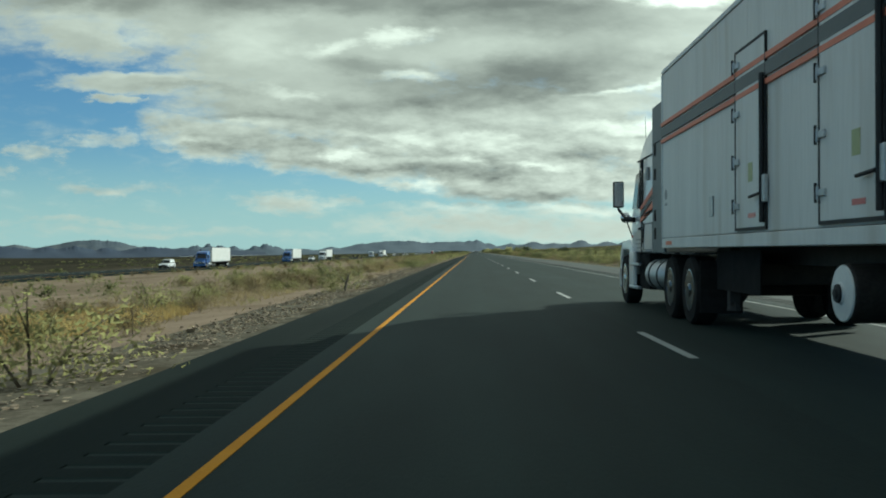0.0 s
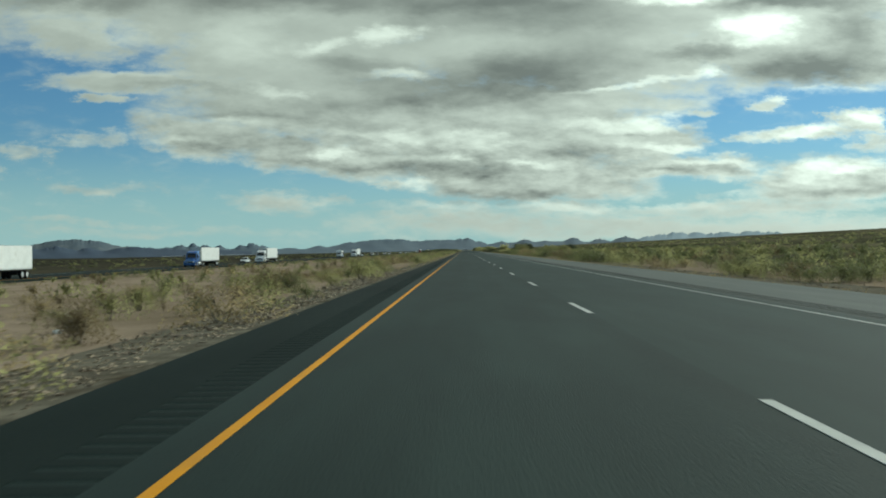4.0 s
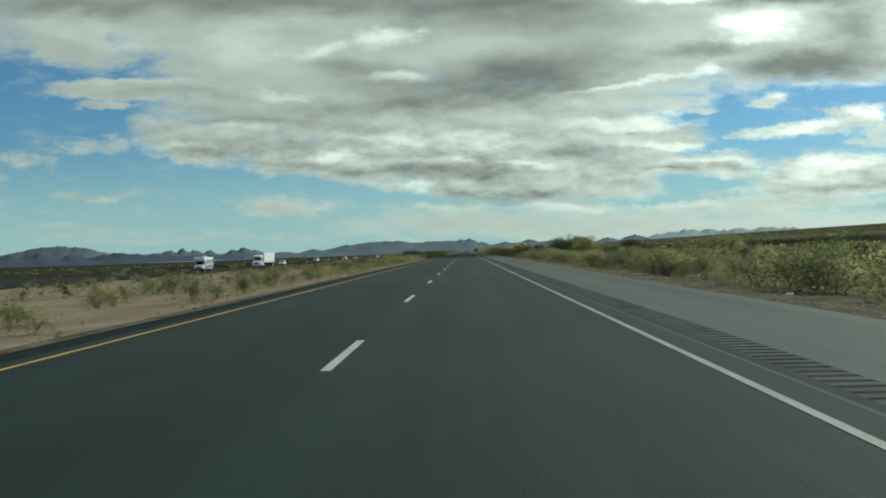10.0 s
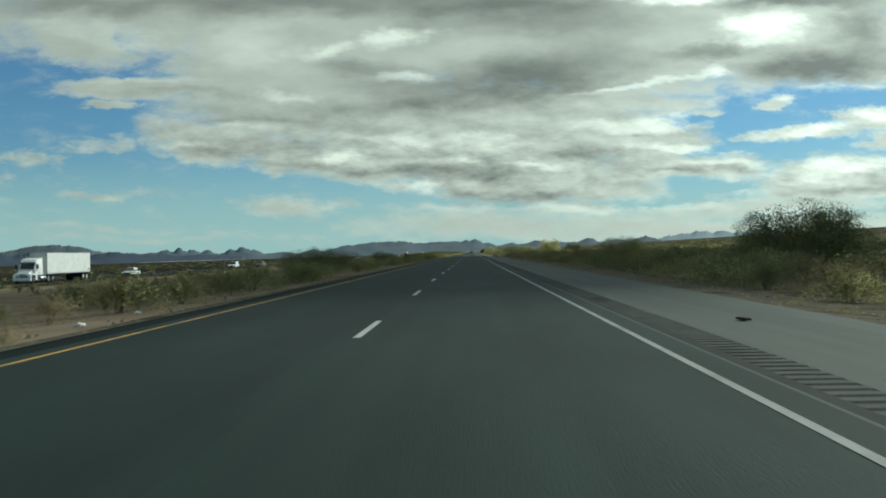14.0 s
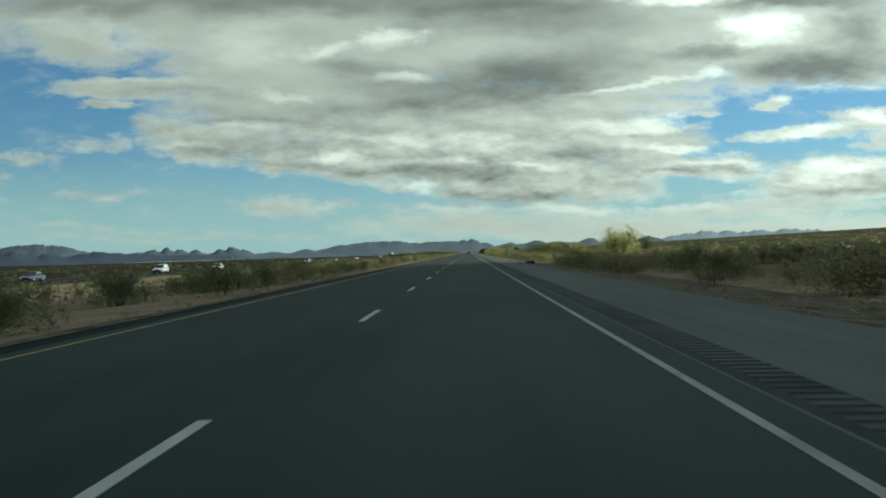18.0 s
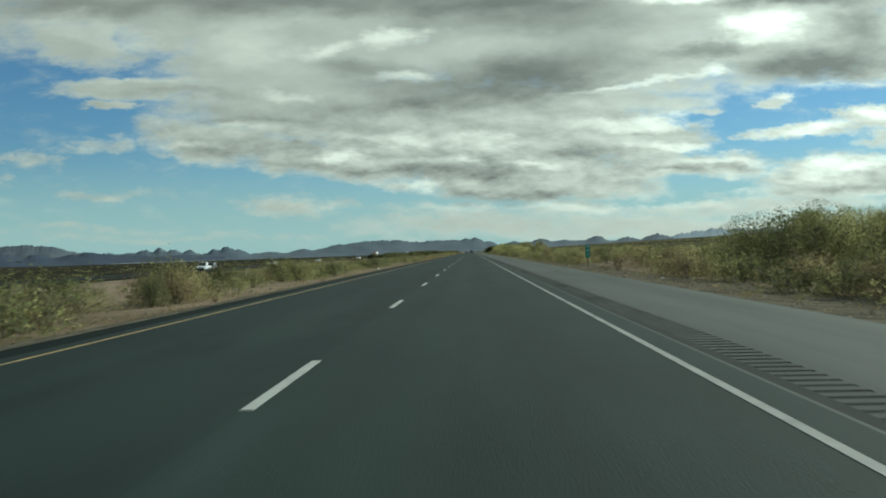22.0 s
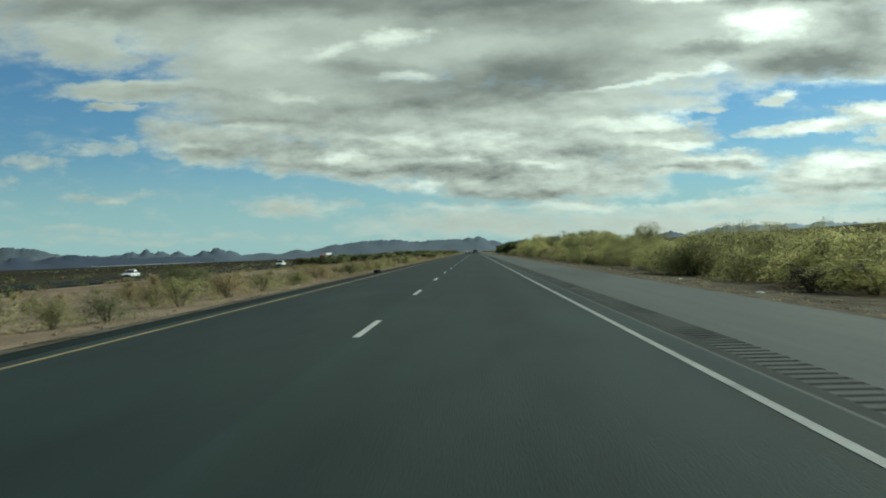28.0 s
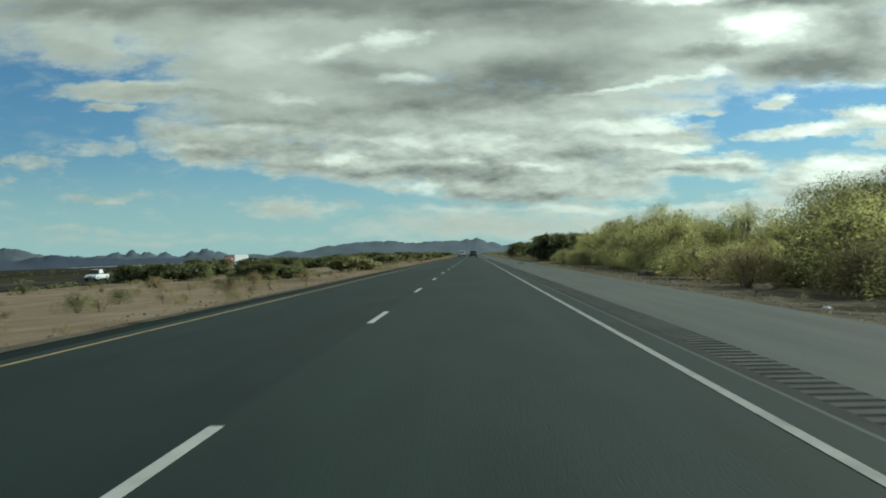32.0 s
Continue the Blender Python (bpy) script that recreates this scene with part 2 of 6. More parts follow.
def scrub_cover(m):
    """Away from the roads low scrub hides the sand, in long bands."""
    tree = m.node_tree
    p = tree.nodes["Principled BSDF"]
    N = Nodes(tree, fresh=False)
    sand = p.inputs["Base Color"].links[0].from_socket
    where = N.add("ShaderNodeTexCoord").outputs["Object"]
    xyz = N.add("ShaderNodeSeparateXYZ", {"Vector": where})
    speck = N.noise(where, 0.5, 6.0, 0.7)
    band = N.noise(N.vec("MULTIPLY", where, (0.012, 0.002, 0)), 1.0, 4.0, 0.6)
    amount = N.ramp(N.math("ADD", N.math("MULTIPLY", speck, 0.5), N.math("MULTIPLY", band, 0.5)), 0.41, 0.59)
    green = N.mix(amount, (0.034, 0.035, 0.022), (0.115, 0.102, 0.064))
    brown = N.mix(amount, (0.022, 0.022, 0.017), (0.052, 0.047, 0.034))
    ease = N.noise(N.vec("MULTIPLY", where, (0.05, 0.03, 0)), 1.0, 4.0, 0.6)
    left = N.ramp(N.math("ADD", N.math("MULTIPLY", xyz.outputs[0], -1.0), N.math("MULTIPLY", ease, 24.0)), 62, 92)
    right = N.ramp(N.math("ADD", xyz.outputs[0], N.math("MULTIPLY", ease, 12.0)), 15, 30)
    N.put(p.inputs["Base Color"], N.mix(left, N.mix(right, sand, green), brown))


scrub_cover(SAND)
ASPHALT = material("asphalt", (0.0093, 0.0165, 0.0151), (0.0140, 0.0239, 0.0217), 0.80, 0.9, 60.0, 0.25, third=(0.0180, 0.0292, 0.0266), patch=0.2, stretch=(1, 0.2, 1), gloss=0.12)
PALE_ASPHALT = material("greyed_asphalt", (0.0112, 0.0196, 0.0178), (0.0166, 0.0282, 0.0255), 0.80, 0.9, 60.0, 0.25, third=(0.0215, 0.0345, 0.0312), patch=0.2, stretch=(1, 0.2, 1), gloss=0.12)
WORN = material("worn_shoulder_asphalt", (0.0490, 0.0562, 0.0533), (0.0670, 0.0745, 0.0690), 0.87, 0.6, 55.0, 0.3, third=(0.043, 0.0464, 0.0447), patch=0.3, stretch=(1, 0.12, 1), gloss=0.2)


def lane_wear(m):
    """Long pale and dark bands where tyres run and oil drips."""
    p = m.node_tree.nodes["Principled BSDF"]
    N = Nodes(m.node_tree, fresh=False)
    plain = p.inputs["Base Color"].links[0].from_socket
    where = N.add("ShaderNodeTexCoord").outputs["Object"]
    band = N.noise(N.vec("MULTIPLY", where, (1.15, 0.004, 0)), 1.0, 3.0, 0.55)
    patch = N.noise(N.vec("MULTIPLY", where, (0.5, 0.035, 0)), 1.0, 4.0, 0.6)
    k = N.math("ADD", 0.43, N.math("ADD", N.math("MULTIPLY", band, 0.90), N.math("MULTIPLY", patch, 0.30)))
    N.put(p.inputs["Base Color"], N.vec("MULTIPLY", plain, N.add("ShaderNodeCombineXYZ", {"X": k, "Y": k, "Z": k}).outputs[0]))


lane_wear(ASPHALT)
lane_wear(PALE_ASPHALT)
TAR = material("fresh_edge_asphalt", (0.0080, 0.0126, 0.0118), (0.0128, 0.0190, 0.0176), 0.88, 0.8, 50.0, 0.3, stretch=(1, 0.15, 1), gloss=0.05)
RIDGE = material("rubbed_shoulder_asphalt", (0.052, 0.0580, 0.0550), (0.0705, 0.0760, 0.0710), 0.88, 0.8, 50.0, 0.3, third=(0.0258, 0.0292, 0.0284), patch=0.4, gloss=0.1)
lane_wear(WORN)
# Dark tar tone with the shade inside the grooves painted in.
GROOVE = material("tar_with_groove_shade", (0.0205, 0.0240, 0.0228), (0.0310, 0.0350, 0.0330), 0.9, 0.8, 50.0, 0.3, gloss=0.1)
YELLOW = material("yellow_road_paint", (0.45, 0.195, 0.009), (0.54, 0.250, 0.016), 0.75, 2.0, 60.0, 0.15, third=(0.38, 0.18, 0.022), patch=0.5, gloss=0.12)
FADED_YELLOW = material("faded_yellow_road_paint", (0.235, 0.165, 0.060), (0.300, 0.215, 0.090), 0.75, 2.0, 60.0, 0.15, third=(0.150, 0.115, 0.060), patch=0.4)
WORN_YELLOW = material("worn_yellow_road_paint", (0.330, 0.180, 0.030), (0.420, 0.240, 0.060), 0.75, 2.0, 60.0, 0.15, third=(0.176, 0.1276, 0.0616), patch=0.4)
WHITE_LINE = material("white_road_paint", (0.2816, 0.2904, 0.2772), (0.3872, 0.396, 0.374), 0.7, 2.0, 60.0, 0.15, third=(0.176, 0.1848, 0.176), patch=0.5)
EDGE_WHITE = material("worn_white_edge_paint", (0.175, 0.184, 0.174), (0.255, 0.264, 0.248), 0.75, 2.0, 60.0, 0.15, third=(0.13, 0.14, 0.132), patch=0.5)
GRAVEL = material("gravel", (0.074, 0.067, 0.053), (0.148, 0.134, 0.106), 0.95, 2.0, 14.0, 0.8, third=(0.050, 0.041, 0.029), patch=0.35, gloss=0.0)
STONE = material("tan_stone", (0.150, 0.118, 0.080), (0.310, 0.245, 0.168), 0.9, 3.0, 20.0, 0.4, vary=0.35, island=True)
OLIVE = material("olive_leaf", (0.160, 0.157, 0.078), (0.228, 0.222, 0.112), 0.7, 0.8, 6.0, 0.0, vary=0.14, island=True, gloss=0.2, thin=0.8)
GREEN = material("green_leaf", (0.090, 0.100, 0.048), (0.148, 0.156, 0.074), 0.7, 0.8, 6.0, 0.0, vary=0.14, island=True, gloss=0.2, thin=0.5)
STRAW = material("dry_straw", (0.225, 0.178, 0.100), (0.325, 0.262, 0.152), 0.85, 0.8, 6.0, 0.0, vary=0.14, island=True, gloss=0.2, thin=0.4)
GOLDEN = material("golden_dry_grass", (0.37, 0.27, 0.110), (0.47, 0.355, 0.155), 0.85, 0.8, 6.0, 0.0, vary=0.14, island=True, gloss=0.1, thin=0.35)
RUSSET = material("dry_russet_leaf", (0.130, 0.100, 0.058), (0.190, 0.150, 0.090), 0.85, 0.8, 6.0, 0.0, vary=0.14, island=True, gloss=0.2, thin=0.4)
DEAD = material("dead_brush", (0.040, 0.032, 0.025), (0.085, 0.068, 0.052), 0.9, 0.8, 6.0, 0.0, vary=0.3, island=True, gloss=0.1)
YELLOWISH = material("yellow_olive_leaf", (0.268, 0.256, 0.120), (0.360, 0.345, 0.168), 0.75, 0.8, 6.0, 0.0, vary=0.14, island=True, gloss=0.15, thin=0.85)
BARK = material("grey_brown_bark", (0.115, 0.095, 0.065), (0.21, 0.175, 0.125), 0.9, 4.0, 25.0, 0.5)
# Distance haze, and the dark copy's shade, are painted into these base colours.
FAR_BLUE = material("haze_tinted_far_rock", (0.046, 0.072, 0.103), (0.070, 0.098, 0.128), 1.0, 0.004, 0.02, 0.0)
FAR_ROCK = material("haze_tinted_bare_rock", (0.058, 0.083, 0.112), (0.120, 0.138, 0.152), 1.0, 0.006, 0.04, 0.0)
FAR_DARK = material("haze_tinted_shaded_rock", (0.0170, 0.0330, 0.0660), (0.0280, 0.0470, 0.0800), 1.0, 0.004, 0.02, 0.0)
FAR_PALE = material("haze_paled_far_rock", (0.198, 0.261, 0.315), (0.252, 0.315, 0.36), 1.0, 0.004, 0.02, 0.0)
SALT = material("pale_dry_lake", (0.22, 0.245, 0.255), (0.30, 0.32, 0.32), 0.9, 0.01, 0.1, 0.0)
WHITE = material("white_painted_panel", (0.56, 0.57, 0.56), (0.66, 0.67, 0.66), 0.45, 1.2, 18.0, 0.04, third=(0.50, 0.50, 0.48), patch=0.4)
CABWHITE = material("white_vehicle_paint", (0.70, 0.71, 0.71), (0.77, 0.78, 0.78), 0.3, 1.0, 25.0, 0.0, coat=0.5)
BLUE = material("blue_vehicle_paint", (0.02, 0.09, 0.28), (0.03, 0.12, 0.36), 0.3, 1.0, 25.0, 0.0, coat=0.5)
RED = material("red_vehicle_paint", (0.25, 0.03, 0.02), (0.34, 0.05, 0.03), 0.35, 1.0, 25.0, 0.0, coat=0.5)
GREYCAR = material("grey_vehicle_paint", (0.07, 0.08, 0.10), (0.10, 0.11, 0.13), 0.3, 1.0, 25.0, 0.0, metal=0.4, coat=0.5)
BLACK = material("black_rubber", (0.012, 0.012, 0.012), (0.022, 0.022, 0.022), 0.9, 6.0, 60.0, 0.3, gloss=0.12)
TRIM = material("dark_plastic", (0.018, 0.019, 0.021), (0.030, 0.032, 0.034), 0.6, 4.0, 40.0, 0.1, gloss=0.25)
FRAME = material("grimy_steel_frame", (0.018, 0.016, 0.015), (0.045, 0.040, 0.036), 0.7, 3.0, 30.0, 0.3, metal=0.3)
CHROME = material("polished_metal", (0.55, 0.56, 0.58), (0.68, 0.69, 0.70), 0.22, 3.0, 30.0, 0.03, metal=1.0)
ALLOY = material("dull_aluminium", (0.42, 0.43, 0.44), (0.55, 0.56, 0.56), 0.45, 3.0, 30.0, 0.08, metal=0.9)
DARKRIM = material("dark_bluish_rim", (0.040, 0.048, 0.062), (0.110, 0.125, 0.155), 0.22, 3.0, 30.0, 0.05, metal=1.0)
SHADEGREY = material("grey_fairing_panel", (0.22, 0.24, 0.25), (0.28, 0.30, 0.31), 0.5, 2.0, 20.0, 0.0)
CHARCOAL = material("charcoal_fairing_panel", (0.095, 0.110, 0.116), (0.125, 0.140, 0.146), 0.5, 2.0, 20.0, 0.0)
GRIMY = material("grimy_white_panel", (0.56, 0.57, 0.56), (0.66, 0.67, 0.66), 0.45, 2.2, 22.0, 0.02, third=(0.49, 0.48, 0.45), patch=0.5, stretch=(1, 1, 0.10))
ORANGE = material("orange_stripe", (0.56, 0.14, 0.07), (0.66, 0.19, 0.10), 0.5, 2.0, 20.0, 0.0)
STRIPE = material("charcoal_stripe", (0.060, 0.072, 0.075), (0.085, 0.098, 0.100), 0.5, 2.0, 20.0, 0.0)
LIME = material("yellow_green_label", (0.38, 0.42, 0.22), (0.46, 0.49, 0.28), 0.6, 3.0, 20.0, 0.0)
LAMP_RED = material("red_lamp", (0.40, 0.02, 0.02), (0.50, 0.04, 0.03), 0.3, 3.0, 20.0, 0.0)
LAMP_CLEAR = material("clear_lamp", (0.70, 0.70, 0.68), (0.85, 0.85, 0.82), 0.15, 3.0, 20.0, 0.0)
SIGN_GREEN = material("green_sign_sheet", (0.010, 0.22, 0.15), (0.018, 0.27, 0.19), 0.45, 3.0, 20.0, 0.0)
SIGN_WHITE = material("white_sign_sheet", (0.70, 0.72, 0.70), (0.80, 0.81, 0.80), 0.5, 3.0, 20.0, 0.0)
WOOD = material("weathered_post", (0.16, 0.115, 0.07), (0.26, 0.20, 0.13), 0.85, 4.0, 30.0, 0.4)
LITTER = material("white_litter", (0.62, 0.62, 0.60), (0.76, 0.76, 0.74), 0.6, 5.0, 30.0, 0.1)

GLASS = bpy.data.materials.new("dark_glass")
GLASS.use_nodes = True
GLASS.node_tree.nodes["Principled BSDF"].inputs["Base Color"].default_value = (0.012, 0.016, 0.020, 1)
GLASS.node_tree.nodes["Principled BSDF"].inputs["Roughness"].default_value = 0.06

# ---------------------------------------------------------------- mesh helpers


def link(name, bm, mat, parent=None, label="", smooth=False):
    mesh = bpy.data.meshes.new(name)
    bmesh.ops.recalc_face_normals(bm, faces=bm.faces)
    bm.to_mesh(mesh)
    bm.free()
    for m in (mat if isinstance(mat, (list, tuple)) else [mat]):
        mesh.materials.append(m)
    if smooth:
        mesh.shade_smooth()
    ob = new(name, mesh)
    if parent:
        ob.parent = parent
    if label:
        tagged(ob, label)
    return ob


def part(name, bm, mat, parent, label="", smooth=False):
    return link(name, bm, mat, parent, label, smooth)


def raw(name, verts, faces, mat, parent=None, smooth=False, index=None, normals=None):
    mesh = bpy.data.meshes.new(name)
    verts = np.asarray(verts, dtype=np.float32)
    faces = np.asarray(faces, dtype=np.int32)
    mesh.vertices.add(len(verts))
    mesh.vertices.foreach_set("co", verts.ravel())
    k = faces.shape[1]
    mesh.loops.add(faces.size)
    mesh.loops.foreach_set("vertex_index", faces.ravel())
    mesh.polygons.add(len(faces))
    mesh.polygons.foreach_set("loop_start", np.arange(0, faces.size, k, dtype=np.int32))
    for m in (mat if isinstance(mat, (list, tuple)) else [mat]):
        mesh.materials.append(m)
    if index is not None:
        mesh.polygons.foreach_set("material_index", np.asarray(index, dtype=np.int32))
    mesh.update(calc_edges=True)
    if smooth or normals is not None:
        mesh.shade_smooth()
    else:
        mesh.shade_flat()
    if normals is not None:
        mesh.attributes.new("custom_normal", "FLOAT_VECTOR", "POINT").data.foreach_set("vector", np.asarray(normals, dtype=np.float32).ravel())
    ob = new(name, mesh)
    if parent:
        ob.parent = parent
    return ob


def box(x0, x1, y0, y1, z0, z1, bevel=0.0, bm=None):
    bm = bm or bmesh.new()
    made = bmesh.ops.create_cube(bm, size=1.0)["verts"]
    for v in made:
        v.co = Vector(((x0 + x1) / 2 + v.co.x * (x1 - x0), (y0 + y1) / 2 + v.co.y * (y1 - y0), (z0 + z1) / 2 + v.co.z * (z1 - z0)))
    if bevel:
        edges = {e for v in made for e in v.link_edges}
        bmesh.ops.bevel(bm, geom=list(edges), offset=bevel, segments=2, affect="EDGES", profile=0.6)
    return bm


def rod(a, b, r0, r1=None, sides=8, bm=None):
    bm = bm or bmesh.new()
    a, b = Vector(a), Vector(b)
    m = Matrix.Translation((a + b) / 2) @ (b - a).to_track_quat("Z", "Y").to_matrix().to_4x4()
    bmesh.ops.create_cone(bm, cap_ends=True, segments=sides, radius1=r0, radius2=r0 if r1 is None else r1, depth=(b - a).length, matrix=m)
    return bm


def lathe(profile, sides=24, axis="X", at=(0, 0, 0), bm=None):
    """A body of revolution from (radius, along) pairs round the axis X or Y."""
    bm = bm or bmesh.new()
    rings = []
    for r, s in profile:
        ring = []
        for i in range(sides):
            a = 2 * math.pi * i / sides
            p = (s, r * math.cos(a), r * math.sin(a)) if axis == "X" else (r * math.cos(a), s, r * math.sin(a))
            ring.append(bm.verts.new(Vector(p) + Vector(at)))
        rings.append(ring)
    for p, q in zip(rings, rings[1:]):
        for i in range(sides):
            bm.faces.new((p[i], p[(i + 1) % sides], q[(i + 1) % sides], q[i]))
    bm.faces.new(rings[0])
    bm.faces.new(rings[-1])
    return bm


def hull(outline, x0, x1, inset=0.0, top=None, bevel=0.03):
    """A body with the side outline (y, z) between x0 and x1; above the height top it narrows by inset."""
    bm = bmesh.new()
    sides = []
    for x, sign in ((x0, 1), (x1, -1)):
        sides.append([bm.verts.new((x + sign * (inset * min(1.0, max(0.0, (z - top) / 0.5)) if top is not None else 0), y, z)) for y, z in outline])
    n = len(outline)
    bm.faces.new(sides[0])
    bm.faces.new(sides[1])
    for i in range(n):
        bm.faces.new((sides[0][i], sides[0][(i + 1) % n], sides[1][(i + 1) % n], sides[1][i]))
    if bevel:
        bmesh.ops.recalc_face_normals(bm, faces=bm.faces)
        bmesh.ops.bevel(bm, geom=[e for e in bm.edges], offset=bevel, segments=2, affect="EDGES", profile=0.6)
    return bm


def thing(name, m, label, category, group=""):
    ob = new(name)
    ob.empty_display_size = 0.3
    ob.matrix_world = m
    return tagged(ob, label, category, group)

# ---------------------------------------------------------------- ground, roads, distance
ROAD_RIGHT = 7.35                           # the pavement's outer edge; the inner one lies farther out before the bend in the shoulder
Y0, Y1 = -60.0, 5600.0                      # the roads' ends, far out of sight


def camber(x):
    return -0.012 * max(-x, 0.0)


def left_edge(y):
    return -5.25 + 0.75 * min(1.0, max(0.0, (y - 120) / 140))


def land(x, y):
    """The desert's height."""
    near = 0.0
    if x < -4.6:
        d = -4.6 - x
        z = -0.12 - 0.048 * min(d, 46) - 0.014 * max(0.0, d - 66)
        z = max(z, -26.0)
        near = min(1.0, max(0.0, (d - 2.5) / 8)) * min(1.0, max(0.15, abs(x + 60) / 8 - 1))
    elif x > 7.3:
        d = x - 7.3
        z = -0.08 - 0.07 * min(d, 3.0) + 0.02 * min(max(0.0, d - 5), 80) + 0.045 * max(0.0, d - 85)
        near = min(1.0, max(0.0, (d - 3) / 8))
    else:
        return -0.14
    if near:
        z += near * (0.55 * noise.noise((x * 0.045, y * 0.03, 0.0)) + 0.22 * noise.noise((x * 0.16, y * 0.12, 3.0)) + 0.05 * noise.noise((x * 0.6, y * 0.5, 7.0)))
    return z


def sheet(name, xs, ys, height, mat, label, smooth=True):
    verts = [(x, y, height(x, y)) for y in ys for x in xs]
    n = len(xs)
    faces = [(j * n + i, j * n + i + 1, (j + 1) * n + i + 1, (j + 1) * n + i) for j in range(len(ys) - 1) for i in range(n - 1)]
    return tagged(raw(name, verts, faces, mat, smooth=smooth), label, name, kind="structure")


def spread(*stops):
    out = []
    for (a, step), (b, _) in zip(stops, stops[1:]):
        k = max(1, round((b - a) / step))
        out += [a + (b - a) * i / k for i in range(k)]
    return out + [stops[-1][0]]


gx = spread((-5200, 800), (-2000, 300), (-500, 60), (-140, 12), (-70, 3), (-24, 1.1), (-4.6, 3.0), (7.3, 1.1), (26, 3), (60, 12), (200, 60), (800, 300), (2000, 800), (5200, 1))
gy = spread((-300, 30), (-30, 2.2), (1240, 6), (1500, 25), (2200, 120), (6800, 1))
ground = sheet("ground", gx, gy, land, SAND, "pale tan desert sand with sparse dry scrub")

ry = spread((Y0, 20), (1300, 100), (Y1, 1))


def strip(name, x0, x1, lift, mat, label, thick=0.16, parent=None, ys=None, edge=None):
    """A long paved or painted strip with thickness."""
    verts, faces = [], []
    for y in (ys or ry):
        a = edge(y) if edge else x0
        verts += [(a, y, camber(a) + lift - thick), (a, y, camber(a) + lift), (x1, y, camber(x1) + lift), (x1, y, camber(x1) + lift - thick)]
    for j in range(len(ys or ry) - 1):
        for i in range(4):
            k = (i + 1) % 4
            faces.append((j * 4 + i, j * 4 + k, j * 4 + 4 + k, j * 4 + 4 + i))
    ob = raw(name, verts, faces, mat, parent)
    return tagged(ob, label, "road", kind="structure") if not parent else tagged(ob, label)


RL0, RL1, RR0, RR1 = -4.42, -3.95, 4.25, 4.69          # rumble strips
fine_y = spread((Y0, 10), (300, 20), (1300, 100), (Y1, 1))
road = strip("road", RL1, 0.0, 0.0, ASPHALT, "dark asphalt carriageway of two lanes")
strip("lane", 0.0, 3.85, 0.0, PALE_ASPHALT, "greyed asphalt of the outer lane", parent=road)
strip("shoulder", -5.0, RL0, 0.0, TAR, "narrow dark asphalt inner shoulder", parent=road, ys=fine_y, edge=left_edge)
strip("edge_band", 3.85, 4.06, 0.0, PALE_ASPHALT, "dark asphalt band outside the white line", parent=road)
strip("edge_band", 4.06, 4.10, 0.0, WORN, "thin pale seam along the lane's edge", parent=road)
strip("edge_band", 4.10, RR0, 0.0, GROOVE, "greyed asphalt band beside the rumble strip", parent=road)
strip("shoulder", RR1, ROAD_RIGHT, 0.0, WORN, "wide pale worn asphalt outer shoulder", parent=road)
NEW_Y = [y for y in ry if y < 215] + [215.0]
strip("yellow_line", -3.650, -3.572, 0.005, YELLOW, "solid yellow edge line", thick=0.004, parent=road, ys=NEW_Y)
strip("yellow_line", -3.645, -3.575, 0.005, WORN_YELLOW, "worn yellow edge line", thick=0.004, parent=road, ys=[215.0] + [y for y in ry if 215 < y < 500] + [500.0])
strip("yellow_line", -3.640, -3.580, 0.005, FADED_YELLOW, "faded thin yellow edge line", thick=0.004, parent=road, ys=[500.0] + [y for y in ry if y > 500])
strip("white_line", 3.625, 3.715, 0.005, EDGE_WHITE, "solid worn white edge line", thick=0.004, parent=road)


def rumble(x0, x1, mat, cut, label, deep=0.018, until=1260.0):
    """Grooves cut across a strip of the shoulder, every 30 cm where the camera drives."""
    verts, faces = [], []
    for k in range(int((until + 40) / 0.30)):
        y = -40 + k * 0.30
        for yy, dz in ((y, 0.0), (y + 0.195, 0.0), (y + 0.205, -deep), (y + 0.285, -deep)):
            verts += [(x0, yy, camber(x0) + dz), (x1, yy, camber(x1) + dz)]
    verts += [(x0, Y1, camber(x0)), (x1, Y1, camber(x1))]
    for j in range(len(verts) // 2 - 1):
        faces.append((2 * j, 2 * j + 1, 2 * j + 3, 2 * j + 2))
    index = [1 if j % 4 in (1, 2, 3) and j < len(faces) - 1 else 0 for j in range(len(faces))]
    return tagged(raw("rumble_strip", verts, faces, [mat, cut], road, index=index), label, kind="stuff")


rumble(RL0, RL1, TAR, ASPHALT, "milled rumble strip in the inner shoulder", 0.008, 190.0)
# the cut faces take the darker tar, with shade in its colour
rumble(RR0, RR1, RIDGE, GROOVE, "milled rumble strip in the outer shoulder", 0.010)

# lane dashes: 3.05 m long, every 12.19 m
DASH0 = 9.58 - 12.19 * 4
dash_mesh = None
far_dashes = []
for k in range(420):
    y = DASH0 + 12.19 * k
    if y < 1420:
        if dash_mesh is None:
            bm = box(-0.05, 0.05, 0, 3.05, 0.001, 0.006)
            dash_mesh = part("lane_dash", bm, WHITE_LINE, road)
            d = dash_mesh
        else:
            d = new("lane_dash", dash_mesh.data)
            d.parent = road
        d.location = (0.02 + random.uniform(-0.015, 0.015), y, 0.0)
    else:
        far_dashes.append(y)
v, f = [], []
for y in far_dashes:
    n = len(v)
    v += [(-0.055, y, 0.006), (0.055, y, 0.006), (0.055, y + 3.05, 0.006), (-0.055, y + 3.05, 0.006)]
    f.append((n, n + 1, n + 2, n + 3))
tagged(raw("far_lane_dashes", v, f, WHITE_LINE, road), "white lane dashes far along the road", kind="stuff")

